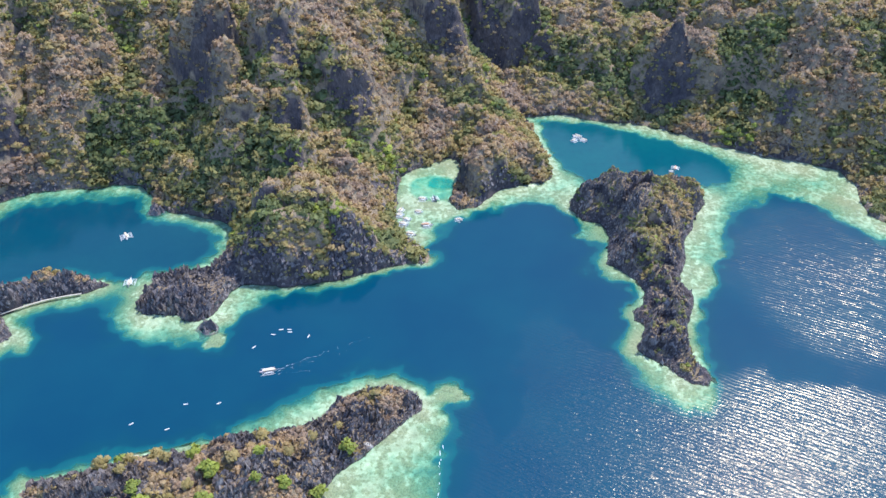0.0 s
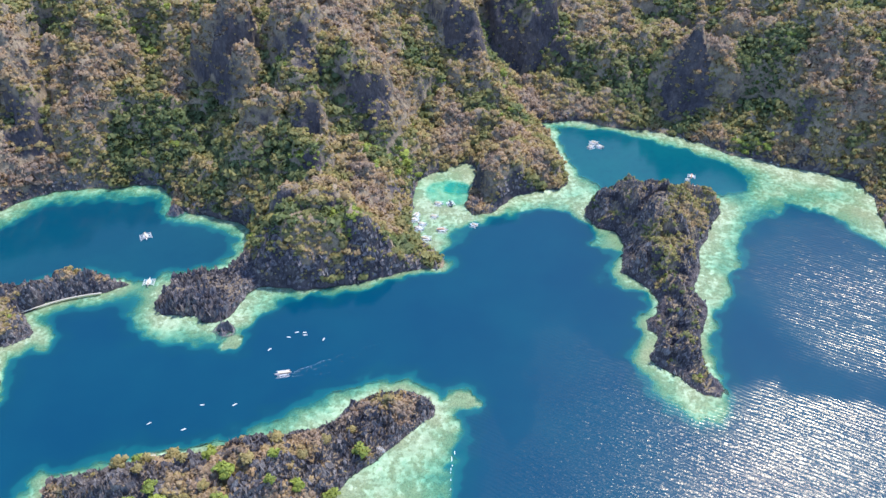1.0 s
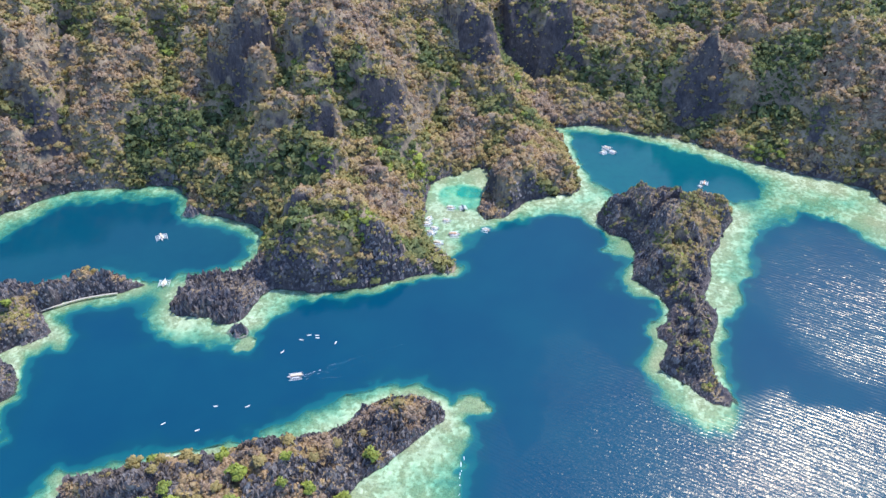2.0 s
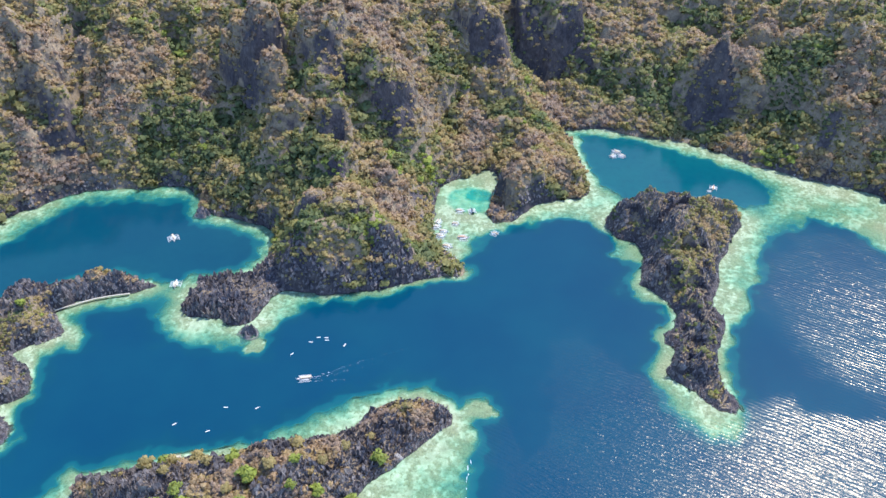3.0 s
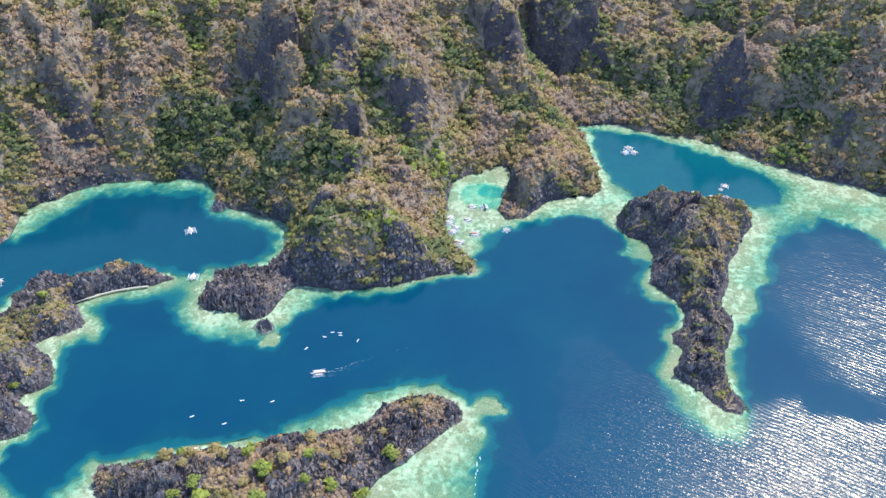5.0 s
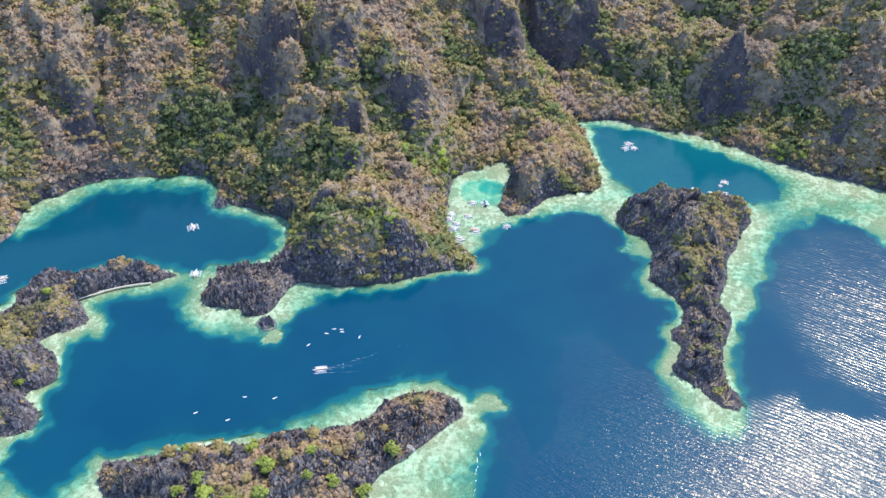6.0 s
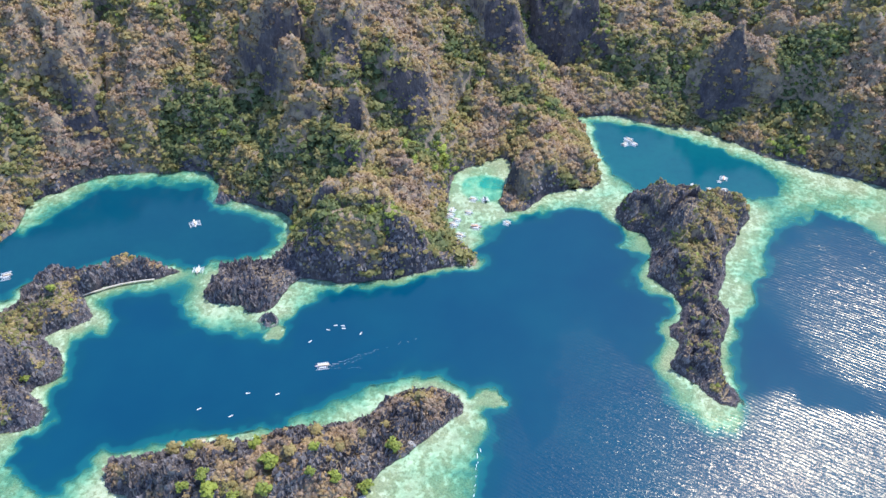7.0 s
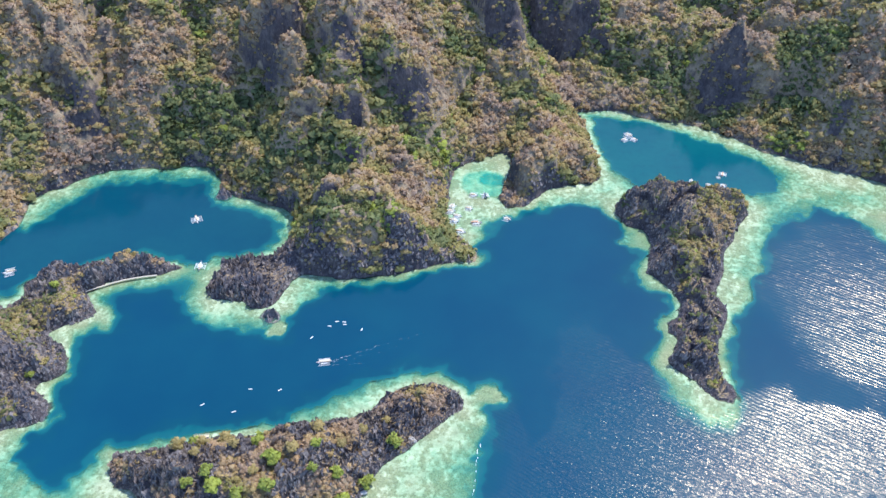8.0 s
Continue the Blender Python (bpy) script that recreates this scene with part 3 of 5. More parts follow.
# reef flats, as outlines of their outer edges
REEF_WEST = [(-503, 563), (-493, 577), (-484, 597), (-468, 616), (-452, 638), (-419, 650), (-381, 655), (-355, 654), (-328, 659), (-317, 647), (-318, 631), (-311, 619), (-298, 615), (-266, 612), (-244, 600), (-228, 586), (-220, 564), (-227, 548), (-180, 600), (-250, 700), (-560, 720), (-560, 560)]
REEF_SPIT = [(-235, 544), (-268, 538), (-291, 522), (-309, 517), (-312, 499), (-300, 474), (-281, 449), (-255, 441), (-232, 442), (-211, 447), (-205, 442), (-192, 439), (-189, 450), (-190, 460), (-184, 475), (-167, 493), (-153, 505), (-143, 510), (-132, 508), (-115, 509), (-89, 517), (-63, 530), (-30, 540), (-13, 542), (-2, 550), (-11, 558), (-60, 600), (-200, 580)]
REEF_MID = [(-23, 572), (-15, 586), (-1, 610), (9, 623), (19, 628), (44, 634), (62, 643), (99, 650), (122, 637), (135, 618), (140, 602), (134, 589), (146, 581), (161, 575), (154, 561), (143, 547), (145, 534), (160, 523), (172, 516), (180, 505), (174, 490), (159, 482), (157, 472), (166, 462), (157, 449), (149, 435), (155, 417), (166, 400), (181, 381), (192, 371), (209, 369)]
REEF_EAST = [(217, 381), (223, 404), (222, 421), (221, 440), (227, 466), (238, 495), (256, 525), (272, 557), (278, 583), (289, 610), (308, 632), (333, 648), (360, 657), (383, 655), (398, 640), (414, 618), (427, 595), (445, 575), (500, 545), (700, 515), (800, 900), (0, 900), (-100, 640)]
REEF_CORNER = [(-306, 514), (-292, 498), (-298, 482), (-319, 494), (-346, 488), (-366, 479), (-375, 469), (-359, 448), (-357, 436), (-370, 435), (-380, 421), (-380, 408), (-372, 387), (-372, 373), (-373, 362), (-360, 335), (-369, 323), (-379, 314), (-376, 296), (-361, 282), (-350, 273), (-325, 274), (-313, 285), (-311, 302), (-304, 308), (-290, 290), (-280, 150), (-700, 150), (-700, 400), (-520, 455), (-470, 470), (-462, 490), (-400, 518), (-365, 530), (-335, 527)]
REEF_NEAR = [(-302, 306), (-281, 316), (-228, 331), (-198, 338), (-176, 342), (-157, 358), (-133, 374), (-106, 387), (-75, 401), (-56, 407), (-32, 406), (-15, 398), (-11, 392), (7, 397), (15, 385), (12, 376), (0, 372), (2, 359), (-2, 345), (-5, 325), (-6, 305), (-10, 270), (-40, 220), (-280, 150), (-330, 280)]
EAST_LAGOON = [(118, 818), (153, 816), (200, 807), (251, 781), (286, 759), (314, 738), (328, 716), (322, 694), (300, 680), (274, 674), (242, 671), (181, 672), (155, 687), (142, 710), (131, 732), (124, 767)]
WEST_LAGOON = [(-620, 460), (-470, 480), (-400, 530), (-320, 535), (-300, 530), (-200, 545), (-200, 640), (-320, 700), (-620, 700)]


def sea_depth(x, y):
    s = np.full(x.shape, -1e9)
    for outline in (REEF_WEST, REEF_SPIT, REEF_MID + REEF_EAST, REEF_CORNER, REEF_NEAR):
        s = np.maximum(s, inside_by(outline, x, y))
    lagoon = inside_by(EAST_LAGOON, x, y)
    s = np.minimum(s, -lagoon)
    s = s + 3.6 * fbm(x, y, 24, 3, 201) + 3.6 * fbm(x, y, 10, 2, 205) + 6.0 * (0.5 - ridged(x, y, 21, 2, 207))
    off = np.full(x.shape, 1e9)
    for outline in (MAINLAND, TAIL_ISLAND, NEAR_ISLAND, CORNER_ISLAND):
        off = np.minimum(off, np.clip(-inside_by(outline, x, y), 0, None))
    across = off / (off + np.clip(s, 0.01, None))
    flat = 0.6 + 0.8 * fbm(x, y, 30, 4, 211) + (2.3 + 0.8 * fbm(x, y, 60, 2, 213)) * across ** 1.8
    pitch = (1.15 + 0.9 * fbm(x, y, 45, 3, 217)) * (1 - 0.7 * np.exp(-((x - 12) / 32) ** 2 - ((y - 320) / 70) ** 2)) * (1 - 0.65 * np.exp(-((x - 178) / 40) ** 2 - ((y - 392) / 38) ** 2)) * (1 - 0.7 * np.exp(-((x + 322) / 26) ** 2 - ((y - 480) / 30) ** 2))
    # the reef breaks off sharply below the point and on the narrow island's west side
    sharp = np.maximum(np.exp(-((x + 95) / 100) ** 2 - ((y - 515) / 28) ** 2), np.exp(-((x - 150) / 24) ** 2 - ((y - 530) / 95) ** 2))
    pitch = pitch * (1 + 1.2 * sharp)
    floor = np.where(inside_by(WEST_LAGOON, x, y) > 0, 13.5, np.where(lagoon > -10, 9.8, 40.0))
    drop = np.clip(-s, 0, None)
    d = np.minimum(np.maximum(flat, 0.3) + np.maximum(pitch, 0.22) * drop + 0.035 * drop ** 2, floor)
    r1 = np.hypot((x + 12) / 29, (y - 675) / 27) + 0.08 * fbm(x, y, 14, 2, 225)
    r2 = np.hypot((x + 3) / 17, (y - 683) / 13)
    tongue = np.hypot((x - 4) / 15, (y - 386) / 10) + 0.3 * fbm(x, y, 8, 2, 221)
    d = np.minimum(d, 1.0 + 30 * np.clip(tongue - 0.85, 0, 9))
    gap = np.exp(-((x + 306) / 20) ** 2 - ((y - 492) / 15) ** 2)
    tongue = np.hypot((x + 199) / 11, (y - 446) / 10) + 0.3 * fbm(x, y, 8, 2, 223)
    d = np.minimum(d, 1.0 + 30 * np.clip(tongue - 0.85, 0, 9))
    d = d + 0.8 * smooth(inside_by(REEF_WEST, x, y), -6, 4) * (1 + 0.6 * fbm(x, y, 18, 3, 227))
    return d + 2.2 * gap + 1.7 * (1 - smooth(r1, 0.8, 1.0)) + 1.3 * (1 - smooth(r2, 0.8, 1.0))


wx, wy = grid(-640, 640, 180, 850, 3.0)
wd = sea_depth(wx, wy)
wd = np.where(wy < 240, np.maximum(wd, 0), wd)
CORAL_HEADS = [(160, 600, 16), (150, 575, 16), (148, 545, 18), (165, 515, 14), (163, 480, 14), (155, 445, 16), (160, 415, 12), (8, 388, 16), (-196, 442, 12), (-304, 500, 24), (-362, 470, 14), (-370, 425, 14), (-372, 380, 14), (-60, 534, 20), (-110, 514, 20), (-130, 372, 12), (-40, 402, 12), (0, 345, 10), (-2, 310, 10), (215, 440, 8), (345, 655, 12), (420, 640, 14), (-20, 650, 10), (-45, 640, 10), (2, 716, 20), (-30, 702, 12), (-44, 668, 12), (-47, 640, 10)]
coral = np.zeros(wx.shape)
for cx, cy, cr in CORAL_HEADS:
    coral = np.maximum(coral, np.exp(-((wx - cx) ** 2 + (wy - cy) ** 2) / cr ** 2))
for cx, cy, cr in ((-258, 458, 26), (-75, 396, 18), (-105, 380, 18), (-22, 340, 16)):
    coral = coral - 0.3 * np.exp(-((wx - cx) ** 2 + (wy - cy) ** 2) / cr ** 2)
coral = coral - 1.6 * np.exp(-((wx + 13) ** 2 + (wy - 679) ** 2) / 28.0 ** 2)
seabed = tagged(sheet("seabed", wx[::2, ::2], wy[::2, ::2], -0.45 * wd[::2, ::2] - 0.15, np.ones(wx[::2, ::2].shape, bool), SEABED, [("coral", coral[::2, ::2])]), "pale sand and coral sea bed under clear water", "sea bed", kind="structure")
# wind roughens the open side; calm lanes lie in the lee of the narrow island and in the bays
WINDY_SOUTH = [(76, 463), (131, 447), (181, 413), (226, 402), (281, 401), (329, 382), (400, 362), (680, 310), (680, 150), (-10, 150), (8, 270), (30, 318), (66, 352), (80, 400)]
WINDY_EAST = [(258, 545), (282, 600), (322, 640), (385, 645), (430, 610), (485, 600), (680, 620), (680, 340), (396, 401), (339, 411), (302, 423), (285, 465), (269, 506)]
CATSPAW = [(-4, 399), (21, 384), (44, 342), (48, 301), (22, 310), (7, 344)]


def windy(outline, x, y, edge):
    return smooth(inside_by(outline, x, y) + 18 * fbm(x, y, 42, 4, 231, 0.6), -edge, edge)


chop = 0.1 + 0.05 * smooth(wx * 0.75 - (wy - 430) * 0.55, -150, 150)
chop = np.maximum(chop, np.maximum(windy(WINDY_SOUTH, wx + 7, wy, 32), np.maximum(0.54 * windy(WINDY_EAST, wx, wy, 50), 0.6 * windy(CATSPAW, wx, wy, 16))))
shelter = np.maximum(smooth(inside_by(EAST_LAGOON, wx, wy), -40, 0), smooth(inside_by(WEST_LAGOON, wx, wy), -20, 10))
chop = np.maximum(chop * (1 - 0.85 * shelter) * (0.45 + 0.55 * smooth(wd, 0.8, 4)), 0.1)
water = sheet("water", wx, wy, np.zeros(wx.shape), np.ones(wx.shape, bool), WATER, [("depth", wd), ("chop", chop), ("sand", np.exp(-((wx + 13) ** 2 + (wy - 679) ** 2) / 26.0 ** 2))])
tagged(water, "clear blue sea with turquoise shallows and wind ripples", "water", kind="structure")


def far_ring(name, z, mat, attributes=()):
    """The same sheet, carried on to the horizon."""
    x0, y0, f = -640, 180, 4800
    x1, y1 = float(wx.max()), float(wy.max())
    co = np.array([(x0, y0, z), (x1, y0, z), (x1, y1, z), (x0, y1, z), (-f, -f, z), (f, -f, z), (f, f, z), (-f, f, z)], float)
    faces = np.array([(4, 5, 1, 0), (5, 6, 2, 1), (6, 7, 3, 2), (7, 4, 0, 3)])
    return raw_mesh(name, co, faces, mat, [(k, np.full(8, v)) for k, v in attributes])


tagged(far_ring("water", 0.0, WATER, [("depth", 40.0), ("chop", 1.0)]), "open blue sea reaching the horizon", "water", kind="structure")
tagged(far_ring("ground", -18.15, SEABED), "deep sea floor", "ground", kind="structure")

# ---- vegetation and rocks that nobody could count ----
def core_faces(k=5):
    """Core added in crowns to block light: two rings of k and a top."""
    f = []
    for i in range(k):
        j = (i + 1) % k
        f += [(i, j, k + j), (i, k + j, k + i), (k + i, k + j, 2 * k)]
    return np.array(f)


def crowns(name, places, radius, tint, tufts, seed, flat=0.85):
    """One mesh of tree crowns: each a few lobes of small folded leaf tufts round a rough heart."""
    rng = np.random.RandomState(seed)
    n, k, lobes = len(places), 5, 4
    a = np.arange(k) / k * 6.283 + rng.rand(n, 1) * 6.283
    rings = []
    for r, z in ((0.72, -0.45), (0.62, 0.3)):
        rr = r * (0.6 + 0.7 * rng.rand(n, k))
        rings.append(np.stack((np.cos(a) * rr, np.sin(a) * rr, z + 0.4 * (rng.rand(n, k) - 0.5)), -1))
        a = a + 0.6
    rings.append(np.concatenate((0.25 * rng.randn(n, 1, 2), 0.5 + 0.25 * rng.rand(n, 1, 1)), -1))
    heart = np.concatenate(rings, 1) * radius[:, None, None] * np.array((1, 1, flat)) + places[:, None]
    f0 = (core_faces(k)[None] + (2 * k + 1) * np.arange(n)[:, None, None]).reshape(-1, 3)
    # lobes of the crown, and tufts on the upper shell of each
    la, lr = rng.rand(n, lobes) * 6.283, 0.62 * np.sqrt(rng.rand(n, lobes))
    lobe = np.stack((np.cos(la) * lr, np.sin(la) * lr, 0.12 + 0.5 * rng.rand(n, lobes) * (1 - lr)), -1)
    m = n * tufts
    tree = np.repeat(np.arange(n), tufts)
    pick = rng.randint(0, lobes, m)
    up = 1.25 * rng.rand(m) - 0.25
    ang = rng.rand(m) * 6.283
    out = np.stack((np.cos(ang) * np.sqrt(1 - up ** 2), np.sin(ang) * np.sqrt(1 - up ** 2), up), -1)
    shell = 0.56 * (0.55 + 0.5 * np.sqrt(rng.rand(m)))
    centre = places[tree] + (lobe[tree, pick] + out * shell[:, None]) * radius[tree, None] * np.array((1, 1, flat))
    dry = np.clip(1 - tint[tree] / 0.42, 0, 1)
    face = out + 0.75 * rng.randn(m, 3) + np.array((0, 0, 0.25))
    face[:, 2] *= 1 - 0.5 * dry
    face *= np.where(face[:, 2:] < 0, -1, 1) / np.linalg.norm(face, axis=1)[:, None]
    way = np.cross(face, rng.randn(m, 3))
    way[:, 2] += 0.5 * dry
    way /= np.linalg.norm(way, axis=1)[:, None]
    side = np.cross(face, way)
    size = radius[tree] * (0.22 + 0.2 * rng.rand(m)) * (1 + 0.2 * dry)
    wide = size * (0.85 - 0.35 * dry) * (0.7 + 0.6 * rng.rand(m))
    fold = (0.15 + 0.35 * rng.rand(m)) * size
    v = np.stack((centre - way * size[:, None], centre - side * wide[:, None] - face * fold[:, None], centre + way * size[:, None], centre + side * wide[:, None] - face * fold[:, None]), 1)
    f1 = (np.array(((0, 1, 2), (0, 2, 3)))[None] + n * (2 * k + 1) + 4 * np.arange(m)[:, None, None]).reshape(-1, 3)
    t0 = np.repeat(tint, 2 * k + 1)
    t1 = np.repeat(np.clip(tint[tree] + 0.03 * rng.randn(m), 0, 1), 4)
    co = np.concatenate((heart.reshape(-1, 3), v.reshape(-1, 3)))
    # soft, rounded shading over each crown, as many small leaves give it
    hearts = heart - (places - np.array((0, 0, 0.3)) * radius[:, None])[:, None]
    soft = (lobe[tree, pick] + out * 0.9 + np.array((0, 0, 0.35)))
    soft = soft / np.linalg.norm(soft, axis=1)[:, None] + 0.5 * face
    nor = np.concatenate((hearts.reshape(-1, 3), np.repeat(soft, 4, 0)))
    nor /= np.linalg.norm(nor, axis=1)[:, None]
    return raw_mesh(name, co, np.concatenate((f0, f1)), LEAF, [("tint", np.concatenate((t0, t1)))], True, nor)


def sample(h, x, y, px, py):
    step = x[0, 1] - x[0, 0]
    i, j = (px - x[0, 0]) / step, (py - y[0, 0]) / step
    i0, j0 = np.clip(i.astype(int), 0, x.shape[1] - 2), np.clip(j.astype(int), 0, x.shape[0] - 2)
    fi, fj = i - i0, j - j0
    return (h[j0, i0] * (1 - fi) + h[j0, i0 + 1] * fi) * (1 - fj) + (h[j0 + 1, i0] * (1 - fi) + h[j0 + 1, i0 + 1] * fi) * fj


def scatter(x0, x1, y0, y1, step, seed):
    rng = np.random.RandomState(seed)
    x, y = grid(x0, x1, y0, y1, step)
    return (x + step * (rng.rand(*x.shape) - 0.5)).ravel(), (y + step * (rng.rand(*x.shape) - 0.5)).ravel(), rng


def blurred(h, r):
    """h, averaged over squares of 2 r + 1 cells."""
    for axis in (0, 1):
        c = np.cumsum(np.concatenate((np.repeat(np.take(h, [0], axis), r + 1, axis), h, np.repeat(np.take(h, [-1], axis), r, axis)), axis), axis)
        n = h.shape[axis]
        h = (np.take(c, range(2 * r + 1, 2 * r + 1 + n), axis) - np.take(c, range(0, n), axis)) / (2 * r + 1)
    return h


DRY_SPOTS = [(-518, 764, 40), (-468, 773, 35), (-421, 749, 35), (-425, 773, 30), (-384, 782, 22), (-483, 656, 30), (-446, 673, 30), (-411, 662, 20), (-302, 678, 16), (-242, 632, 20), (-329, 770, 18), (-70, 779, 22), (-85, 604, 25), (188, 1005, 40), (183, 955, 30), (281, 857, 28), (369, 888, 32), (393, 914, 30), (-5, 770, 28), (72, 852, 24), (99, 877, 22), (102, 704, 18), (293, 797, 18), (420, 799, 28), (-107, 641, 18), (-123, 807, 28)]
GREEN_SPOTS = [(-388, 812, 28), (-341, 719, 30), (-313, 726, 25), (-356, 738, 22), (-204, 646, 28), (-237, 653, 22), (-171, 645, 22), (-152, 630, 14), (-529, 665, 28), (-220, 731, 16), (-123, 556, 16), (-96, 683, 16), (-42, 874, 24), (-40, 833, 24), (-35, 809, 22), (277, 996, 30), (212, 899, 26), (204, 859, 26), (353, 845, 30), (378, 854, 28), (344, 766, 12), (169, 894, 22), (-168, 549, 14), (-257, 685, 20), (402, 765, 22), (-173, 708, 14)]


FRESH_SPOTS = [(-154, 630, 13), (-112, 565, 12), (-101, 551, 11), (-60, 698, 10), (-205, 577, 8), (344, 766, 12), (-96, 683, 10)]


def leaf_tint(x, y, rng, green=0.0):
    """0 is bare grey-brown wood, 0.4 dry tan leaf, 0.8 dark green, 1 fresh yellow-green."""
    spots = 0.0
    for sign, where in ((-0.34, DRY_SPOTS), (0.30, GREEN_SPOTS)):
        for sx, sy, sr in where:
            spots = spots + sign * np.exp(-((x - sx) ** 2 + (y - sy) ** 2) / (1.1 * sr) ** 2)
    zone = fbm(x, y, 120, 3, 301) * 0.24 + fbm(x, y, 34, 3, 311) * 0.34 + fbm(x, y, 15, 2, 317) * 0.2
    t = 0.45 + zone + np.clip(spots, -0.36, 0.33) + 0.055 * rng.randn(len(x)) + green
    young = 0.0
    for sx, sy, sr in FRESH_SPOTS:
        young = young + np.exp(-((x - sx) ** 2 + (y - sy) ** 2) / sr ** 2)
    fresh = rng.rand(len(x)) < 0.015 + 0.6 * young
    t = t + 0.3 * young
    return np.where(fresh & (t > 0.45), 0.98, np.clip(t, 0.02, 0.86))


px, py, rng = scatter(-760, 760, 500, 1030, 5.3, 401)
ph, pd = sample(gh, gx, gy, px, py), sample(gd, gx, gy, px, py)
sx = (sample(gh, gx, gy, px + 3, py) - sample(gh, gx, gy, px - 3, py)) / 6
sy = (sample(gh, gx, gy, px, py + 3) - sample(gh, gx, gy, px, py - 3)) / 6
slope = np.hypot(sx, sy)
spit = inside_by(SPIT, px, py) > 0
keep = (pd > 2.0) & (np.abs(px) < 0.68 * py + 200) & ~spit
hollow = sample(blurred(gh, 9) - gh, gx, gy, px, py)
bald = bareness(px, py)
keep &= rng.rand(len(px)) < (1 - 0.4 * bald) * np.clip(1.9 - 0.6 * slope - 0.15 * (fbm(px, py, 22, 2, 321) > 0.5), 0.3, 1)
px, py, ph, slope, hollow, bald = px[keep], py[keep], ph[keep], slope[keep], hollow[keep], bald[keep]
gully = smooth(hollow + 3 * fbm(px, py, 30, 2, 333), -3, 7)
tint = leaf_tint(px, py, rng, 0.34 * gully - 0.12)
radius = 1.3 * (2.1 + 3.4 * rng.rand(len(px)) ** 2.2 + 0.8 * gully + 2.2 * smooth(tint, 0.48, 0.75) * rng.rand(len(px))) * (1 - 0.25 * np.maximum(smooth(slope, 1.3, 2.4), 0.7 * bald))
near = py < 850
forest = crowns("forest", np.stack((px, py, ph - 0.5), -1)[near], radius[near], tint[near], 46, 411, 0.6)
tagged(forest, "dry tropical scrub forest in brown and green", "forest", kind="stuff")
forest = crowns("forest", np.stack((px, py, ph - 0.5), -1)[~near], radius[~near], tint[~near], 18, 413, 0.6)
tagged(forest, "dry forest on upper karst slopes in brown and green", "forest", kind="stuff")
ux, uy, rng = scatter(-720, 720, 500, 960, 5.6, 461)
uh, ud = sample(gh, gx, gy, ux, uy), sample(gd, gx, gy, ux, uy)
k = (ud > 1.5) & (np.abs(ux) < 0.68 * uy + 100) & (inside_by(SPIT, ux, uy) < 0) & (rng.rand(len(ux)) < 0.62 - 0.2 * bareness(ux, uy))
ux, uy, uh = ux[k], uy[k], uh[k]
undergrowth = crowns("undergrowth", np.stack((ux, uy, uh - 0.3), -1), 1.9 + 1.6 * rng.rand(len(ux)), leaf_tint(ux, uy, rng, -0.04), 7, 463, 0.6)
tagged(undergrowth, "low dry undergrowth between the trees", "undergrowth", kind="stuff")
# shrubs that cling to the cliffs
cx, cy, rng = scatter(-640, 640, 500, 940, 3.1, 451)
ch, cd = sample(gh, gx, gy, cx, cy), sample(gd, gx, gy, cx, cy)
cs = np.hypot(sample(gh, gx, gy, cx + 3, cy) - sample(gh, gx, gy, cx - 3, cy), sample(gh, gx, gy, cx, cy + 3) - sample(gh, gx, gy, cx, cy - 3)) / 6
k = (cd > 1.5) & (np.abs(cx) < 0.68 * cy + 120) & (inside_by(SPIT, cx, cy) < 0)
k &= rng.rand(len(cx)) < smooth(cs, 0.95, 1.5) * (1 - 0.55 * bareness(cx, cy)) * np.where(cs > 2.3, 0.5, 0.6 + 0.3 * smooth(fbm(cx, cy, 16, 3, 453), 0, 0.4))
cx, cy, ch, cs = cx[k], cy[k], ch[k], cs[k]
cliff_scrub = crowns("cliff_scrub", np.stack((cx, cy, ch - 0.4), -1), np.where(cs > 2.3, 1.3, 2.0) * (0.8 + 0.9 * rng.rand(len(cx)) ** 1.5), leaf_tint(cx, cy, rng, 0.08), 9, 455)
tagged(cliff_scrub, "small dry shrubs clinging to grey cliffs", "scrub", kind="stuff")


def island_scrub(outline, hills, seed, jag, step, share, label, green=0.0, size=1.0, lush=0.0):
    xs, ys = [p[0] for p in outline], [p[1] for p in outline]
    x, y, r = scatter(min(xs), max(xs), min(ys), max(ys), step, seed)
    h, d = island_height(outline, hills, x, y, seed, jag)
    # the same heights as the island's own
    k = (d > 3.5) & (r.rand(len(x)) < share * (0.06 + 1.5 * smooth(fbm(x, y, 24, 3, seed + 31) + (lush(x, y) if callable(lush) else lush), 0.0, 0.16)))
    x, y, h = x[k], y[k], h[k]
    ob = crowns("scrub", np.stack((x, y, h - 0.2), -1), size * (0.9 + 1.3 * r.rand(len(x)) ** 1.4), leaf_tint(x, y, r, green), 18, seed + 5, 0.7)
    return tagged(ob, label, "scrub", kind="stuff")


island_scrub(TAIL_ISLAND, TAIL_HILLS, 101, 10.5, 2.5, 0.7, "dry brown and olive scrub on a narrow island", 0.2, 1.6, tail_cover)
island_scrub(NEAR_ISLAND, NEAR_HILLS, 131, 9.0, 2.4, 0.62, "dry tan scrub between limestone pinnacles", -0.24, 1.75, near_cover)
island_scrub(CORNER_ISLAND, CORNER_HILLS, 161, 8.0, 2.7, 0.55, "thin dry scrub on a jagged island", -0.02, 1.5, corner_cover)


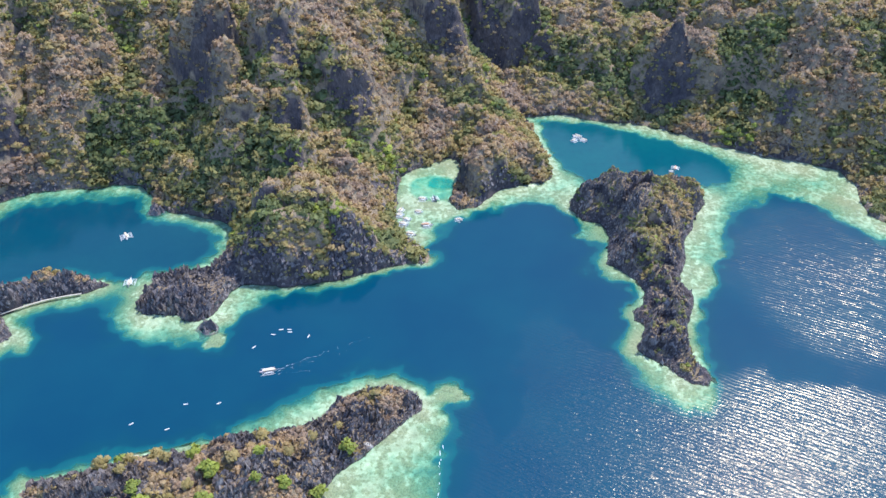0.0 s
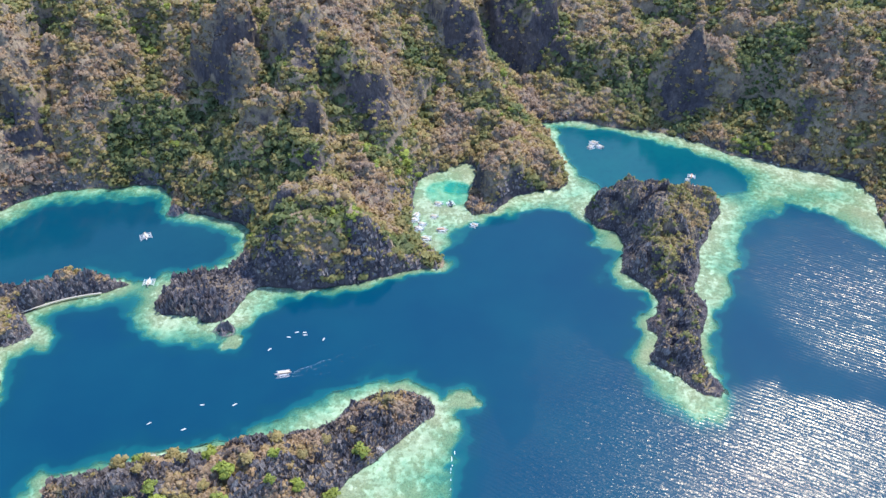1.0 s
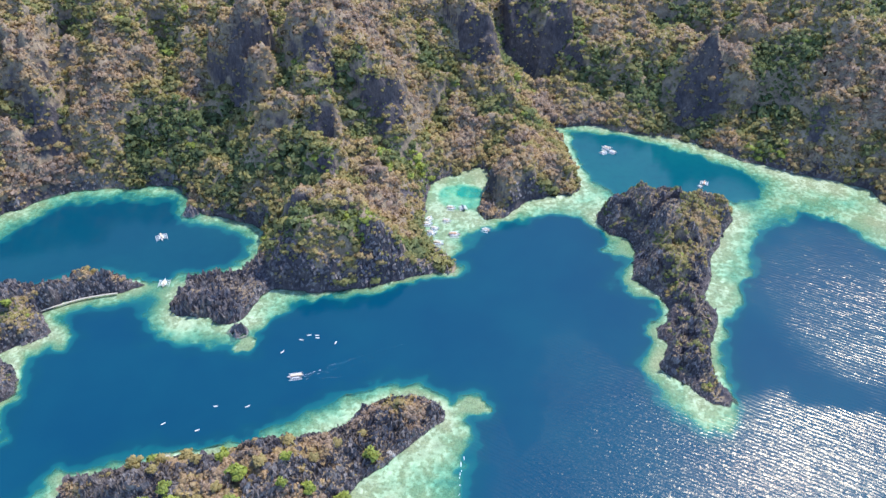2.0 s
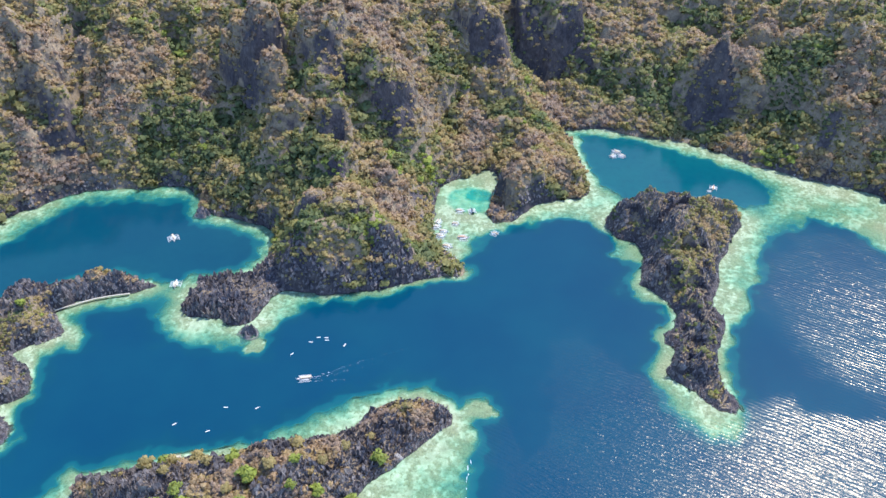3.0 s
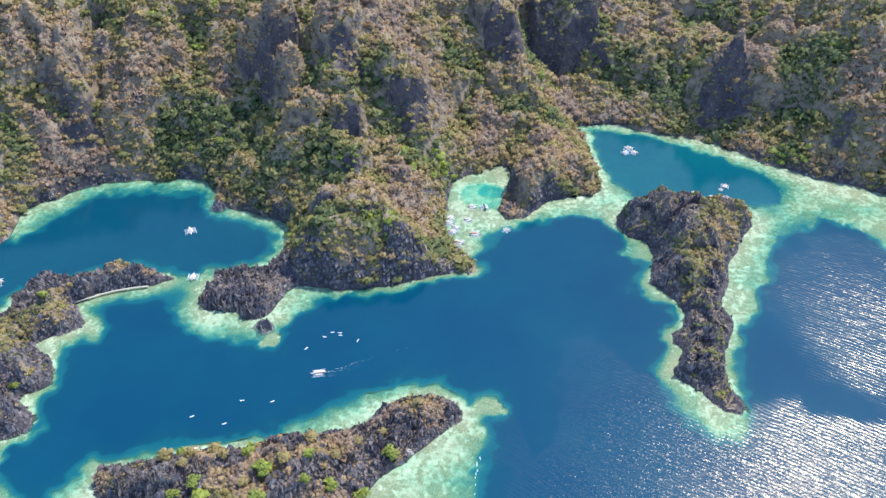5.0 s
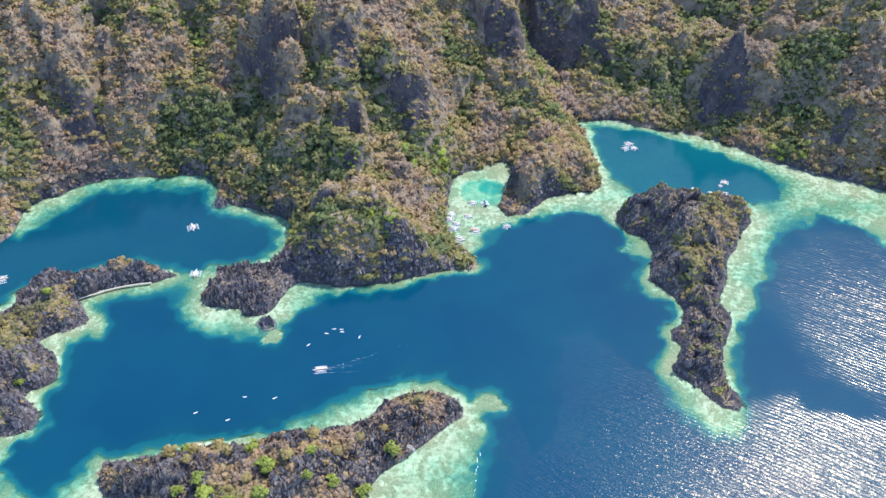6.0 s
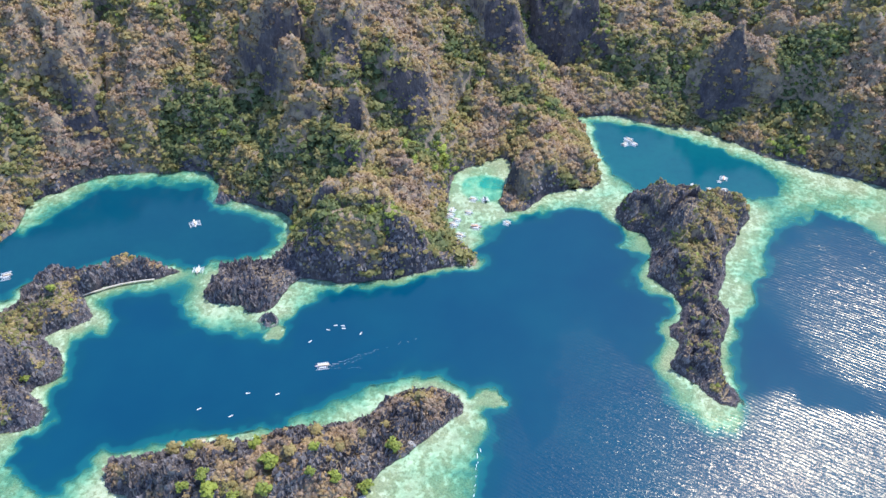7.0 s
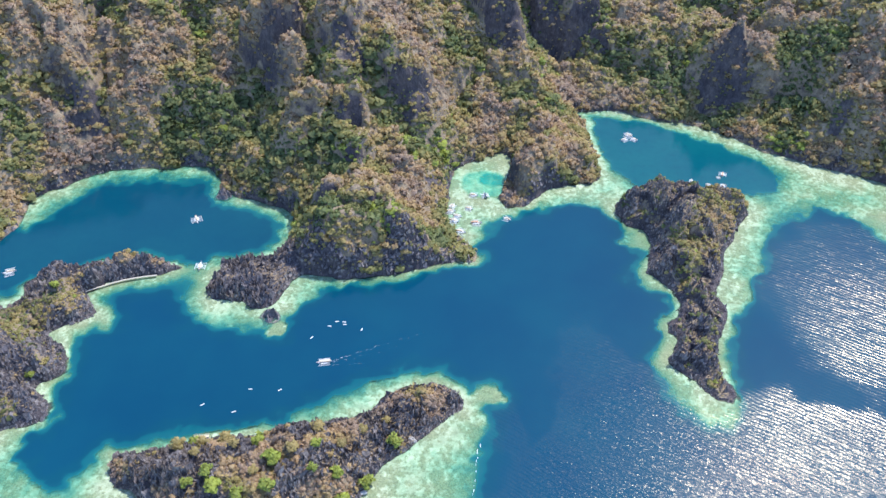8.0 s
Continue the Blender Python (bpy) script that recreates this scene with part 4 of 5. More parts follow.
def pinnacle_shapes(n, rng):
    """n jagged fins of rock, each with a saw-toothed crest, one unit high."""
    k = 5
    along = np.linspace(-0.62, 0.62, k) + 0.08 * rng.randn(n, k)
    thick = 0.29 * (1.1 - np.linspace(-1, 1, k) ** 2) * (0.7 + 0.6 * rng.rand(n, k))
    crest = (0.55 + 0.5 * rng.rand(n, k)) * np.array((0.55, 0.9, 1.0, 0.85, 0.5))
    bend = 0.07 * rng.randn(n, k)
    low = -0.4 * np.ones((n, k))
    left = np.stack((along, bend - thick, low), -1)
    right = np.stack((along, bend + thick, low), -1)
    top = np.stack((along + 0.05 * rng.randn(n, k), bend + 0.1 * rng.randn(n, k), crest), -1)
    v = np.concatenate((left, right, top), 1)
    f = [(0, 2 * k, k), (k - 1, 2 * k - 1, 3 * k - 1)]
    for i in range(k - 1):
        f += [(i, i + 1, 2 * k + i + 1), (i, 2 * k + i + 1, 2 * k + i), (k + i + 1, k + i, 2 * k + i), (k + i + 1, 2 * k + i, 2 * k + i + 1)]
    return v, np.array(f)


def pinnacles(name, places, tall, wide, seed):
    rng = np.random.RandomState(seed)
    n = len(places)
    v, f = pinnacle_shapes(n, rng)
    v = v * np.stack((wide, wide, tall), -1)[:, None]
    turn = 1.15 + 0.5 * rng.randn(n)
    c, s = np.cos(turn)[:, None], np.sin(turn)[:, None]
    lean = 0.18 * rng.randn(n, 1, 2)
    v = np.stack((v[..., 0] * c - v[..., 1] * s, v[..., 0] * s + v[..., 1] * c, v[..., 2]), -1)
    v[..., :2] += lean * v[..., 2:]
    v += places[:, None]
    faces = (f[None] + 15 * np.arange(n)[:, None, None]).reshape(-1, 3)
    return raw_mesh(name, v.reshape(-1, 3), faces, ROCK)


def island_pinnacles(outline, hills, seed, jag, step, share, parent, tall, single=0, lush=0.0):
    xs, ys = [p[0] for p in outline], [p[1] for p in outline]
    x, y, r = scatter(min(xs), max(xs), min(ys), max(ys), step, seed + 17)
    h, d = island_height(outline, hills, x, y, seed, jag)
    bare = np.maximum(1 - smooth(fbm(x, y, 24, 3, seed + 31) + (lush(x, y) if callable(lush) else lush), -0.02, 0.18), 1 - smooth(d, 4, 8))
    k = (d > -0.3) & (r.rand(len(x)) < share * (0.1 + 0.9 * bare))
    x, y, h, d = x[k], y[k], h[k], d[k]
    t = tall * (0.5 + 0.9 * r.rand(len(x)) ** 1.6) * (0.6 + 0.4 * smooth(d, 0, 8))
    crag = r.rand(len(x)) < 0.08
    wide = np.where(crag, 4.0 + 2.5 * r.rand(len(x)), 1.7 + 1.9 * r.rand(len(x)))
    t = np.where(crag, 0.85 * t + 1.0, 0.6 * t)
    if single:
        # those of the island's eastern end stand as pieces of their own
        east = np.flatnonzero(x > single)[:290]
        meshes = []
        for i in range(8):
            v, f = pinnacle_shapes(1, np.random.RandomState(900 + i))
            ob = raw_mesh("pinnacle", v[0], f, ROCK)
            meshes.append(ob.data)
            bpy.data.objects.remove(ob)
        for n, i in enumerate(east):
            ob = new("pinnacle", meshes[n % 8])
            ob.parent = parent
            ob.matrix_world = pose(x[i], y[i], h[i] - 0.8, 9 * r.randn(), 9 * r.randn(), 75 + 26 * r.randn()) @ Matrix.Diagonal((wide[i], wide[i], t[i], 1))
        rest = np.setdiff1d(np.arange(len(x)), east)
        x, y, h, t, wide = x[rest], y[rest], h[rest], t[rest], wide[rest]
    ob = pinnacles("rock_cover", np.stack((x, y, h - 0.8), -1), t, wide, seed + 19)
    ob.parent = parent
    return tagged(ob, "sharp fluted limestone blades", kind="stuff")


island_pinnacles(TAIL_ISLAND, TAIL_HILLS, 101, 10.5, 1.8, 0.75, tail_island, 3.8, 0, tail_cover)
island_pinnacles(NEAR_ISLAND, NEAR_HILLS, 131, 9.0, 1.6, 0.9, near_island, 7.0, -120, near_cover)
island_pinnacles(CORNER_ISLAND, CORNER_HILLS, 161, 8.0, 1.9, 0.92, corner_island, 7.0, 0, corner_cover)

qx, qy, rng = scatter(-620, 520, 445, 860, 2.4, 431)
qh, qd = sample(gh, gx, gy, qx, qy), sample(gd, gx, gy, qx, qy)
on_spit = inside_by(SPIT, qx, qy) > 0
k = (qd > 0.3) & (on_spit | ((qd < 26) & (qx > -225) & (qx < -10) & (qy < 625) & (rng.rand(len(qx)) < 0.75 * bareness(qx, qy))) | ((qd < 7 + 6 * fbm(qx, qy, 30, 2, 441)) & (rng.rand(len(qx)) < 0.45)))
qx, qy, qh, on_spit = qx[k], qy[k], qh[k], on_spit[k]
qt = np.where(on_spit, 6.3 * (1 + 0.5 * fbm(qx, qy, 16, 2, 447)), 3.5) * (0.45 + 0.9 * rng.rand(len(qx)) ** 1.8)
shore_rocks = pinnacles("shore_rock", np.stack((qx, qy, qh - 0.8), -1), qt, 2.8 + 3.2 * rng.rand(len(qx)), 443)
tagged(shore_rocks, "sharp grey limestone blades along the water's edge", "rocks", kind="stuff")


# ---- things: boats, kayaks, bushes, boulders, walkway, jetty ----
def part(name, bm, mat, parent, label="", smooth_shade=False):
    me = bpy.data.meshes.new(name)
    bm.to_mesh(me)
    bm.free()
    me.materials.append(mat)
    if smooth_shade:
        me.polygons.foreach_set("use_smooth", [True] * len(me.polygons))
    ob = new(name, me)
    ob.parent = parent
    if label:
        ob["label"] = label
    return ob


def thing(name, label, category, group=""):
    return tagged(new(name), label, category, group)


def box(bm, size, at, turn=0.0, bevel=0.04):
    m = pose(*at, 0, 0, turn) @ Matrix.Diagonal((*size, 1))
    vs = bmesh.ops.create_cube(bm, size=1.0, matrix=m)["verts"]
    if bevel:
        es = list({e for v in vs for e in v.link_edges})
        bmesh.ops.bevel(bm, geom=es, offset=bevel, segments=1, affect="EDGES")


def tube(bm, points, radius, sides=6):
    """A rod along the points."""
    rings = []
    for i, p in enumerate(points):
        p = Vector(p)
        way = (Vector(points[min(i + 1, len(points) - 1)]) - Vector(points[max(i - 1, 0)])).normalized()
        side = way.cross(Vector((0, 0, 1)))
        side = side.normalized() if side.length > 0.01 else Vector((1, 0, 0))
        up = side.cross(way)
        r = radius[i] if isinstance(radius, (list, tuple)) else radius
        rings.append([bm.verts.new(p + r * (math.cos(a) * side + math.sin(a) * up)) for a in (6.2832 * k / sides for k in range(sides))])
    for a, b in zip(rings, rings[1:]):
        for k in range(sides):
            bm.faces.new((a[k], a[(k + 1) % sides], b[(k + 1) % sides], b[k]))
    bm.faces.new(rings[0][::-1])
    bm.faces.new(rings[-1])


def hull_mesh(length, beam, height, flat=0.35, lift=0.9, inner=0.16, well=0.5):
    """An open boat's hull, bow along +x, the keel below the water line."""
    bm = bmesh.new()
    n, rows = 12, []
    for i in range(n + 1):
        u = i / n * 2 - 1
        w = beam / 2 * max(0.04, (1 - abs(u) ** 3.2))
        sheer = height * 0.6 + lift * abs(u) ** 4
        keel = -height * 0.4 * (1 - abs(u) ** 4)
        x = u * length / 2
        prof = [(-w, sheer), (-w * 0.92, 0.1), (-w * flat, keel), (w * flat, keel), (w * 0.92, 0.1), (w, sheer), (w * (1 - inner), sheer), (w * 0.7, sheer - well), (-w * 0.7, sheer - well), (-w * (1 - inner), sheer)]
        rows.append([bm.verts.new((x, y, z)) for y, z in prof])
    for a, b in zip(rows, rows[1:]):
        for k in range(len(a)):
            j = (k + 1) % len(a)
            bm.faces.new((a[k], b[k], b[j], a[j]))
    bm.faces.new(rows[0])
    bm.faces.new(rows[-1][::-1])
    bmesh.ops.recalc_face_normals(bm, faces=bm.faces)
    return bm


def canopy_mesh(length, width, sag=0.35):
    bm = bmesh.new()
    nx, ny, rows = 6, 6, []
    for top in (0.0, -0.09):
        for i in range(nx + 1):
            rows.append([bm.verts.new((length * (i / nx - 0.5), width * (j / ny - 0.5), top - sag * (2 * j / ny - 1) ** 2 - 0.05 * (i % 2))) for j in range(ny + 1)])
    k = nx + 1
    for i in range(nx):
        for j in range(ny):
            bm.faces.new((rows[i][j], rows[i + 1][j], rows[i + 1][j + 1], rows[i][j + 1]))
            bm.faces.new((rows[k + i][j + 1], rows[k + i + 1][j + 1], rows[k + i + 1][j], rows[k + i][j]))
    for i in range(nx):
        bm.faces.new((rows[i][0], rows[k + i][0], rows[k + i + 1][0], rows[i + 1][0]))
        bm.faces.new((rows[i][ny], rows[i + 1][ny], rows[k + i + 1][ny], rows[k + i][ny]))
    for j in range(ny):
        bm.faces.new((rows[0][j], rows[0][j + 1], rows[k][j + 1], rows[k][j]))
        bm.faces.new((rows[nx][j], rows[k + nx][j], rows[k + nx][j + 1], rows[nx][j + 1]))
    return bm


def outrigger_boat(label, length, span, hull_mat, roof_mat, trim_mat, group, roof_len=0.42):
    b = thing("outrigger_boat", label, "boat", group)
    hull = part("hull", hull_mesh(length, length * 0.14, 1.7), hull_mat, b)
    bm = bmesh.new()
    for s in (-1, 1):
        tube(bm, [(length / 2 * u, s * length * 0.07 * (1 - abs(u) ** 3.2) + s * 0.03, 1.05 + 0.9 * abs(u) ** 4) for u in (-0.9, -0.6, -0.2, 0.2, 0.6, 0.9)], 0.09, 5)
    part("gunwale", bm, trim_mat, hull, "painted rail along the hull")
    bm = bmesh.new()
    box(bm, (length * 0.6, length * 0.17, 0.08), (-length * 0.04, 0, 1.1))
    part("deck", bm, DECKING, b)
    for s in (-1, 1):
        bm = bmesh.new()
        for i in range(3):
            box(bm, (length * 0.42, span * 0.04, 0.06), (-length * 0.02, s * (length * 0.095 + i * span * 0.046), 1.28 - 0.05 * i), 0, 0.0)
        part("side_deck", bm, WHITE, b, "slatted white side deck")
        for u in (0.3, 0.4):
            bm = bmesh.new()
            tube(bm, [(-length * 0.33, s * span * u, 1.35 - 1.9 * (u - 0.2)), (length * 0.3, s * span * u, 1.35 - 1.9 * (u - 0.2))], 0.1, 5)
            part("lattice_pole", bm, WHITE, b)
    bm = canopy_mesh(length * roof_len, length * 0.165)
    bmesh.ops.translate(bm, verts=bm.verts, vec=(-length * 0.05, 0, 3.35))
    part("canopy", bm, roof_mat, b)
    for i in range(3):
        for s in (-1, 1):
            bm = bmesh.new()
            x = length * (-0.28 + 0.23 * i)
            tube(bm, [(x, s * length * 0.082, 1.1), (x, s * length * 0.085, 3.05)], 0.05, 5)
            part("canopy_post", bm, WHITE, b)
    bm = bmesh.new()
    box(bm, (length * 0.12, length * 0.13, 1.5), (-length * 0.36, 0, 1.9), 0, 0.08)
    cabin = part("cabin", bm, roof_mat, b)
    bm = bmesh.new()
    box(bm, (0.06, length * 0.1, 0.5), (-length * 0.30 + 0.02, 0, 2.2), 0, 0.01)
    part("window", bm, DARKHULL, cabin, "dark cabin window")
    for s in (-1, 1):
        bm = bmesh.new()
        tube(bm, [(length * u, s * span / 2, 0.18 + 0.7 * max(0, abs(u) - 0.3) * 2) for u in (-0.42, -0.3, 0.0, 0.3, 0.43)], [0.10, 0.2, 0.2, 0.2, 0.08], 6)
        part("outrigger", bm, WHITE, b, "long float beside the hull")
    for u in (-0.32, -0.19, -0.06, 0.07, 0.2, 0.31):
        bm = bmesh.new()
        tube(bm, [(length * u, -span / 2, 0.35), (length * u, -span / 4, 1.15), (length * u, 0, 1.3), (length * u, span / 4, 1.15), (length * u, span / 2, 0.35)], 0.13, 5)
        part("cross_beam", bm, WHITE, b)
    bm = bmesh.new()
    tube(bm, [(length * 0.46, 0, 1.7), (length * 0.56, 0, 2.4)], [0.1, 0.05], 5)
    part("bowsprit", bm, WHITE, b)
    return b


GROUP = "outrigger boats in the bays"
white_boat = outrigger_boat("white outrigger tour boat with pale canvas canopy, moored", 15, 13, WHITE, CANVAS, WHITE, GROUP)
red_boat = outrigger_boat("white outrigger boat with red rails and faded orange canopy, moored", 15, 12, WHITE, ORANGE, RED, GROUP)
dark_boat = outrigger_boat("dark-hulled outrigger boat anchored over pale sand", 12, 8, DARKHULL, DARKHULL, WHITE, GROUP)
ferry = outrigger_boat("white outrigger ferry with long flat canopy, leaving a wake", 17, 9, WHITE, CANVAS, RED, GROUP, 0.66)
small_boat = outrigger_boat("small white outrigger boat beached on reef flat", 9, 6, WHITE, CANVAS, WHITE, GROUP, 0.34)
ferry.matrix_world = pose(-146, 410, 0, 0, 0, 192) @ Matrix.Scale(0.82, 4)
white_boat.matrix_world = pose(-322, 589, 0, 0, 0, -62) @ Matrix.Scale(0.85, 4)
red_boat.matrix_world = pose(-18, 607, 0, 0, 0, 3) @ Matrix.Scale(0.85, 4)
dark_boat.matrix_world = pose(-10, 653, 0, 0, 0, 110)
small_boat.matrix_world = pose(-39, 616, 0, 0, 0, -5) @ Matrix.Scale(1.1, 4)
for x, y, turn, size in ((-296, 520, 96, 0.95), (-487, 497, 205, 1.0), (15, 616, 155, 0.75), (-23, 653, -8, 0.85), (-27, 630, -8, 0.75), (-34, 592, -14, 0.95), (161, 781, 150, 0.95)):
    copy_thing(white_boat, pose(x, y, 0, 0, 0, turn) @ Matrix.Scale(size, 4))
copy_thing(red_boat, pose(263, 712, 0, 0, 0, 72) @ Matrix.Scale(0.8, 4))
for x, y, turn, size in ((-47, 623, 10, 1.1), (-42, 608, -12, 1.15), (-46, 632, 60, 1.0), (156, 771, 30, 1.0), (167, 772, 150, 1.0), (257, 705, 160, 0.6), (225, 697, 80, 0.6), (259, 690, 170, 0.9), (243, 691, 15, 0.7)):
    copy_thing(small_boat, pose(x, y, 0, 0, 0, turn) @ Matrix.Scale(size, 4))


def kayak():
    k = thing("kayak", "small white sit-in kayak floating on open water", "kayak", "kayaks on the bay")
    bm = hull_mesh(4.0, 0.82, 0.5, 0.5, 0.2, 0.25, 0.08)
    hull = part("hull", bm, PLASTIC, k, "", True)
    for x in (-0.7, 0.7):
        bm = bmesh.new()
        box(bm, (0.4, 0.36, 0.12), (x, 0, 0.32), 0, 0.04)
        part("seat", bm, CANVAS, k, "pale seat")
    bm = bmesh.new()
    tube(bm, [(-0.9, -0.5, 0.38), (0.9, 0.5, 0.38)], 0.03, 5)
    for s in (-1, 1):
        box(bm, (0.45, 0.2, 0.03), (s * 1.05, s * 0.58, 0.38), 29, 0.01)
    part("paddle", bm, PLASTIC, k)
    return k


first_kayak = kayak()
first_kayak.matrix_world = pose(-149, 452, 0.02, 0, 0, -8)
for x, y, turn in ((-143, 458, 12), (-136, 458, -4), (-135, 455, 0), (-118, 450, 68), (-163, 437, 50), (-205, 376, 4), (-179, 377, 32), (-242, 357, 34), (-213, 352, 26), (-214, 331, 40)):
    copy_thing(first_kayak, pose(x, y, 0.02, 0, 0, turn))


def foam_lines(name, lines, label, seed):
    """Broken streaks of foam along the lines (x, y, x, y), lying on the water."""
    rng = np.random.RandomState(seed)
    co, faces = [], []
    for x0, y0, x1, y1, count, long, wide in lines:
        way = math.atan2(y1 - y0, x1 - x0)
        for i in range(count):
            u = (i + 0.8 * rng.rand()) / count
            a = way + 0.09 * rng.randn() + 0.06
            l, w = long * (0.4 + rng.rand()) * (1 - 0.5 * u), wide * (0.4 + rng.rand()) * (1 - 0.4 * u)
            cx, cy = x0 + (x1 - x0) * u + 0.6 * rng.randn(), y0 + (y1 - y0) * u + 0.6 * rng.randn()
            base = len(co)
            for k in range(8):
                b = 6.2832 * k / 8
                px_, py_ = l / 2 * math.cos(b) * (0.8 + 0.4 * rng.rand()), w / 2 * math.sin(b) * (0.7 + 0.6 * rng.rand())
                co.append((cx + px_ * math.cos(a) - py_ * math.sin(a), cy + px_ * math.sin(a) + py_ * math.cos(a), 0.06 if k % 2 else 0.09))
            faces.append(tuple(range(base, base + 8)))
    return tagged(raw_mesh(name, np.array(co), np.array(faces), FOAM), label, "foam", kind="stuff")


foam_lines("wake", [(-138, 412, -98, 433, 18, 3.4, 0.12), (-138, 410, -108, 422, 12, 3.2, 0.11), (-138, 408, -106, 412, 9, 3.2, 0.08), (-92, 436, -56, 452, 6, 1.6, 0.13), (-100, 424, -70, 441, 4, 1.2, 0.12)], "thin white wake trailing behind a ferry", 71)


foam_lines("foam", [(-3, 338, -5, 288, 13, 3.6, 0.5)], "row of short white foam streaks off the reef", 73)


def bush(radius, seed, tint, label):
    b = thing("bush", label, "bush", "bushes on the near island")
    rng = np.random.RandomState(seed)
    n = 5
    a = 6.283 * (np.arange(n) + 0.5 * rng.rand(n)) / n
    at = np.stack((np.cos(a) * radius * 0.42, np.sin(a) * radius * 0.42, radius * (0.6 + 0.3 * rng.rand(n))), -1)
    at[0] = (0, 0, radius * 0.95)
    crown = crowns("crown", at, radius * (0.5 + 0.12 * rng.rand(n)), np.full(n, tint), 46, seed, 0.85)
    crown.parent = b
    bm = bmesh.new()
    tube(bm, [(0, 0, -1.2), (0.1, 0, 0.4), (0.05, 0.1, radius * 0.9)], [0.32, 0.24, 0.14], 6)
    for a in (0.4, 2.3, 4.3):
        tube(bm, [(0.05, 0.05, 0.5), (0.5 * radius * math.cos(a), 0.5 * radius * math.sin(a), radius * 0.9)], [0.14, 0.06], 5)
    part("trunk", bm, BARK, b)
    return b


def near_ground(x, y):
    return float(island_height(NEAR_ISLAND, NEAR_HILLS, np.array([x], float), np.array([y], float), 131, 9.0)[0][0])


def corner_ground(x, y):
    return float(island_height(CORNER_ISLAND, CORNER_HILLS, np.array([x], float), np.array([y], float), 161, 8.0)[0][0])


BUSHES = [bush(3.6, 11, 1.0, "rounded bright green bush among grey pinnacles"), bush(3.0, 12, 0.98, "leafy mid-green bush among grey pinnacles"), bush(2.8, 13, 0.5, "dry olive-tan bush among grey pinnacles")]
SPOTS = [(0, -128, 306), (1, -127, 286), (0, -110, 290), (2, -81, 349), (1, -72, 329), (1, -88, 293), (2, -219, 306), (2, -236, 301), (2, -219, 291)]
SPOTS += [(0, -158, 290), (1, -203, 273), (1, -217, 266), (0, -196, 265), (1, -156, 269), (0, -176, 310), (2, -190, 300), (2, -145, 300), (2, -112, 318), (2, -98, 335), (0, -104, 275), (1, -180, 262), (1, -226, 309), (2, -206, 315), (2, -134, 330), (2, -170, 280)]
seen = set()
for kind, x, y in SPOTS:
    at = pose(x, y, near_ground(x, y) + 0.6, 0, 0, (x * 37 + y * 11) % 360)
    if kind in seen:
        copy_thing(BUSHES[kind], at @ Matrix.Scale(1.15 + 0.6 * ((x * 13 + y * 7) % 10) / 10, 4))
    else:
        seen.add(kind)
        BUSHES[kind].matrix_world = at @ Matrix.Scale(1.5, 4)
for kind, x, y in ((0, -417, 466), (2, -425, 428), (2, -438, 424), (1, -398, 368), (2, -445, 432), (2, -376, 519), (2, -368, 520), (2, -361, 520)):
    copy_thing(BUSHES[kind], pose(x, y, corner_ground(x, y) + 0.6, 0, 0, (x * 31) % 360))


def boulder(size, seed, mat, label):
    bm = bmesh.new()
    bmesh.ops.create_icosphere(bm, subdivisions=2, radius=1.0)
    for v in bm.verts:
        n = noise.noise(v.co * 1.3 + Vector((seed, 0, 0)))
        v.co = Vector((v.co.x * size[0], v.co.y * size[1], v.co.z * size[2])) * (1 + 0.35 * n)
    me = bpy.data.meshes.new("boulder")
    bm.to_mesh(me)
    bm.free()
    me.materials.append(mat)
    return tagged(new("boulder", me), label, "boulder", "pale boulders at the water")


for i, (x, y, s) in enumerate(((364, 743, 3.0), (371, 740, 4.2), (377, 741, 3.0), (384, 739, 3.6), (-58, 337, 4.4), (-91, 287, 3.2))):
    boulder((s, s * 0.6, s * 0.42), 3.1 * i, PALEROCK, "bleached pale boulder resting at the shore").matrix_world = pose(x, y, 0.5, 0, 0, 40 * i)


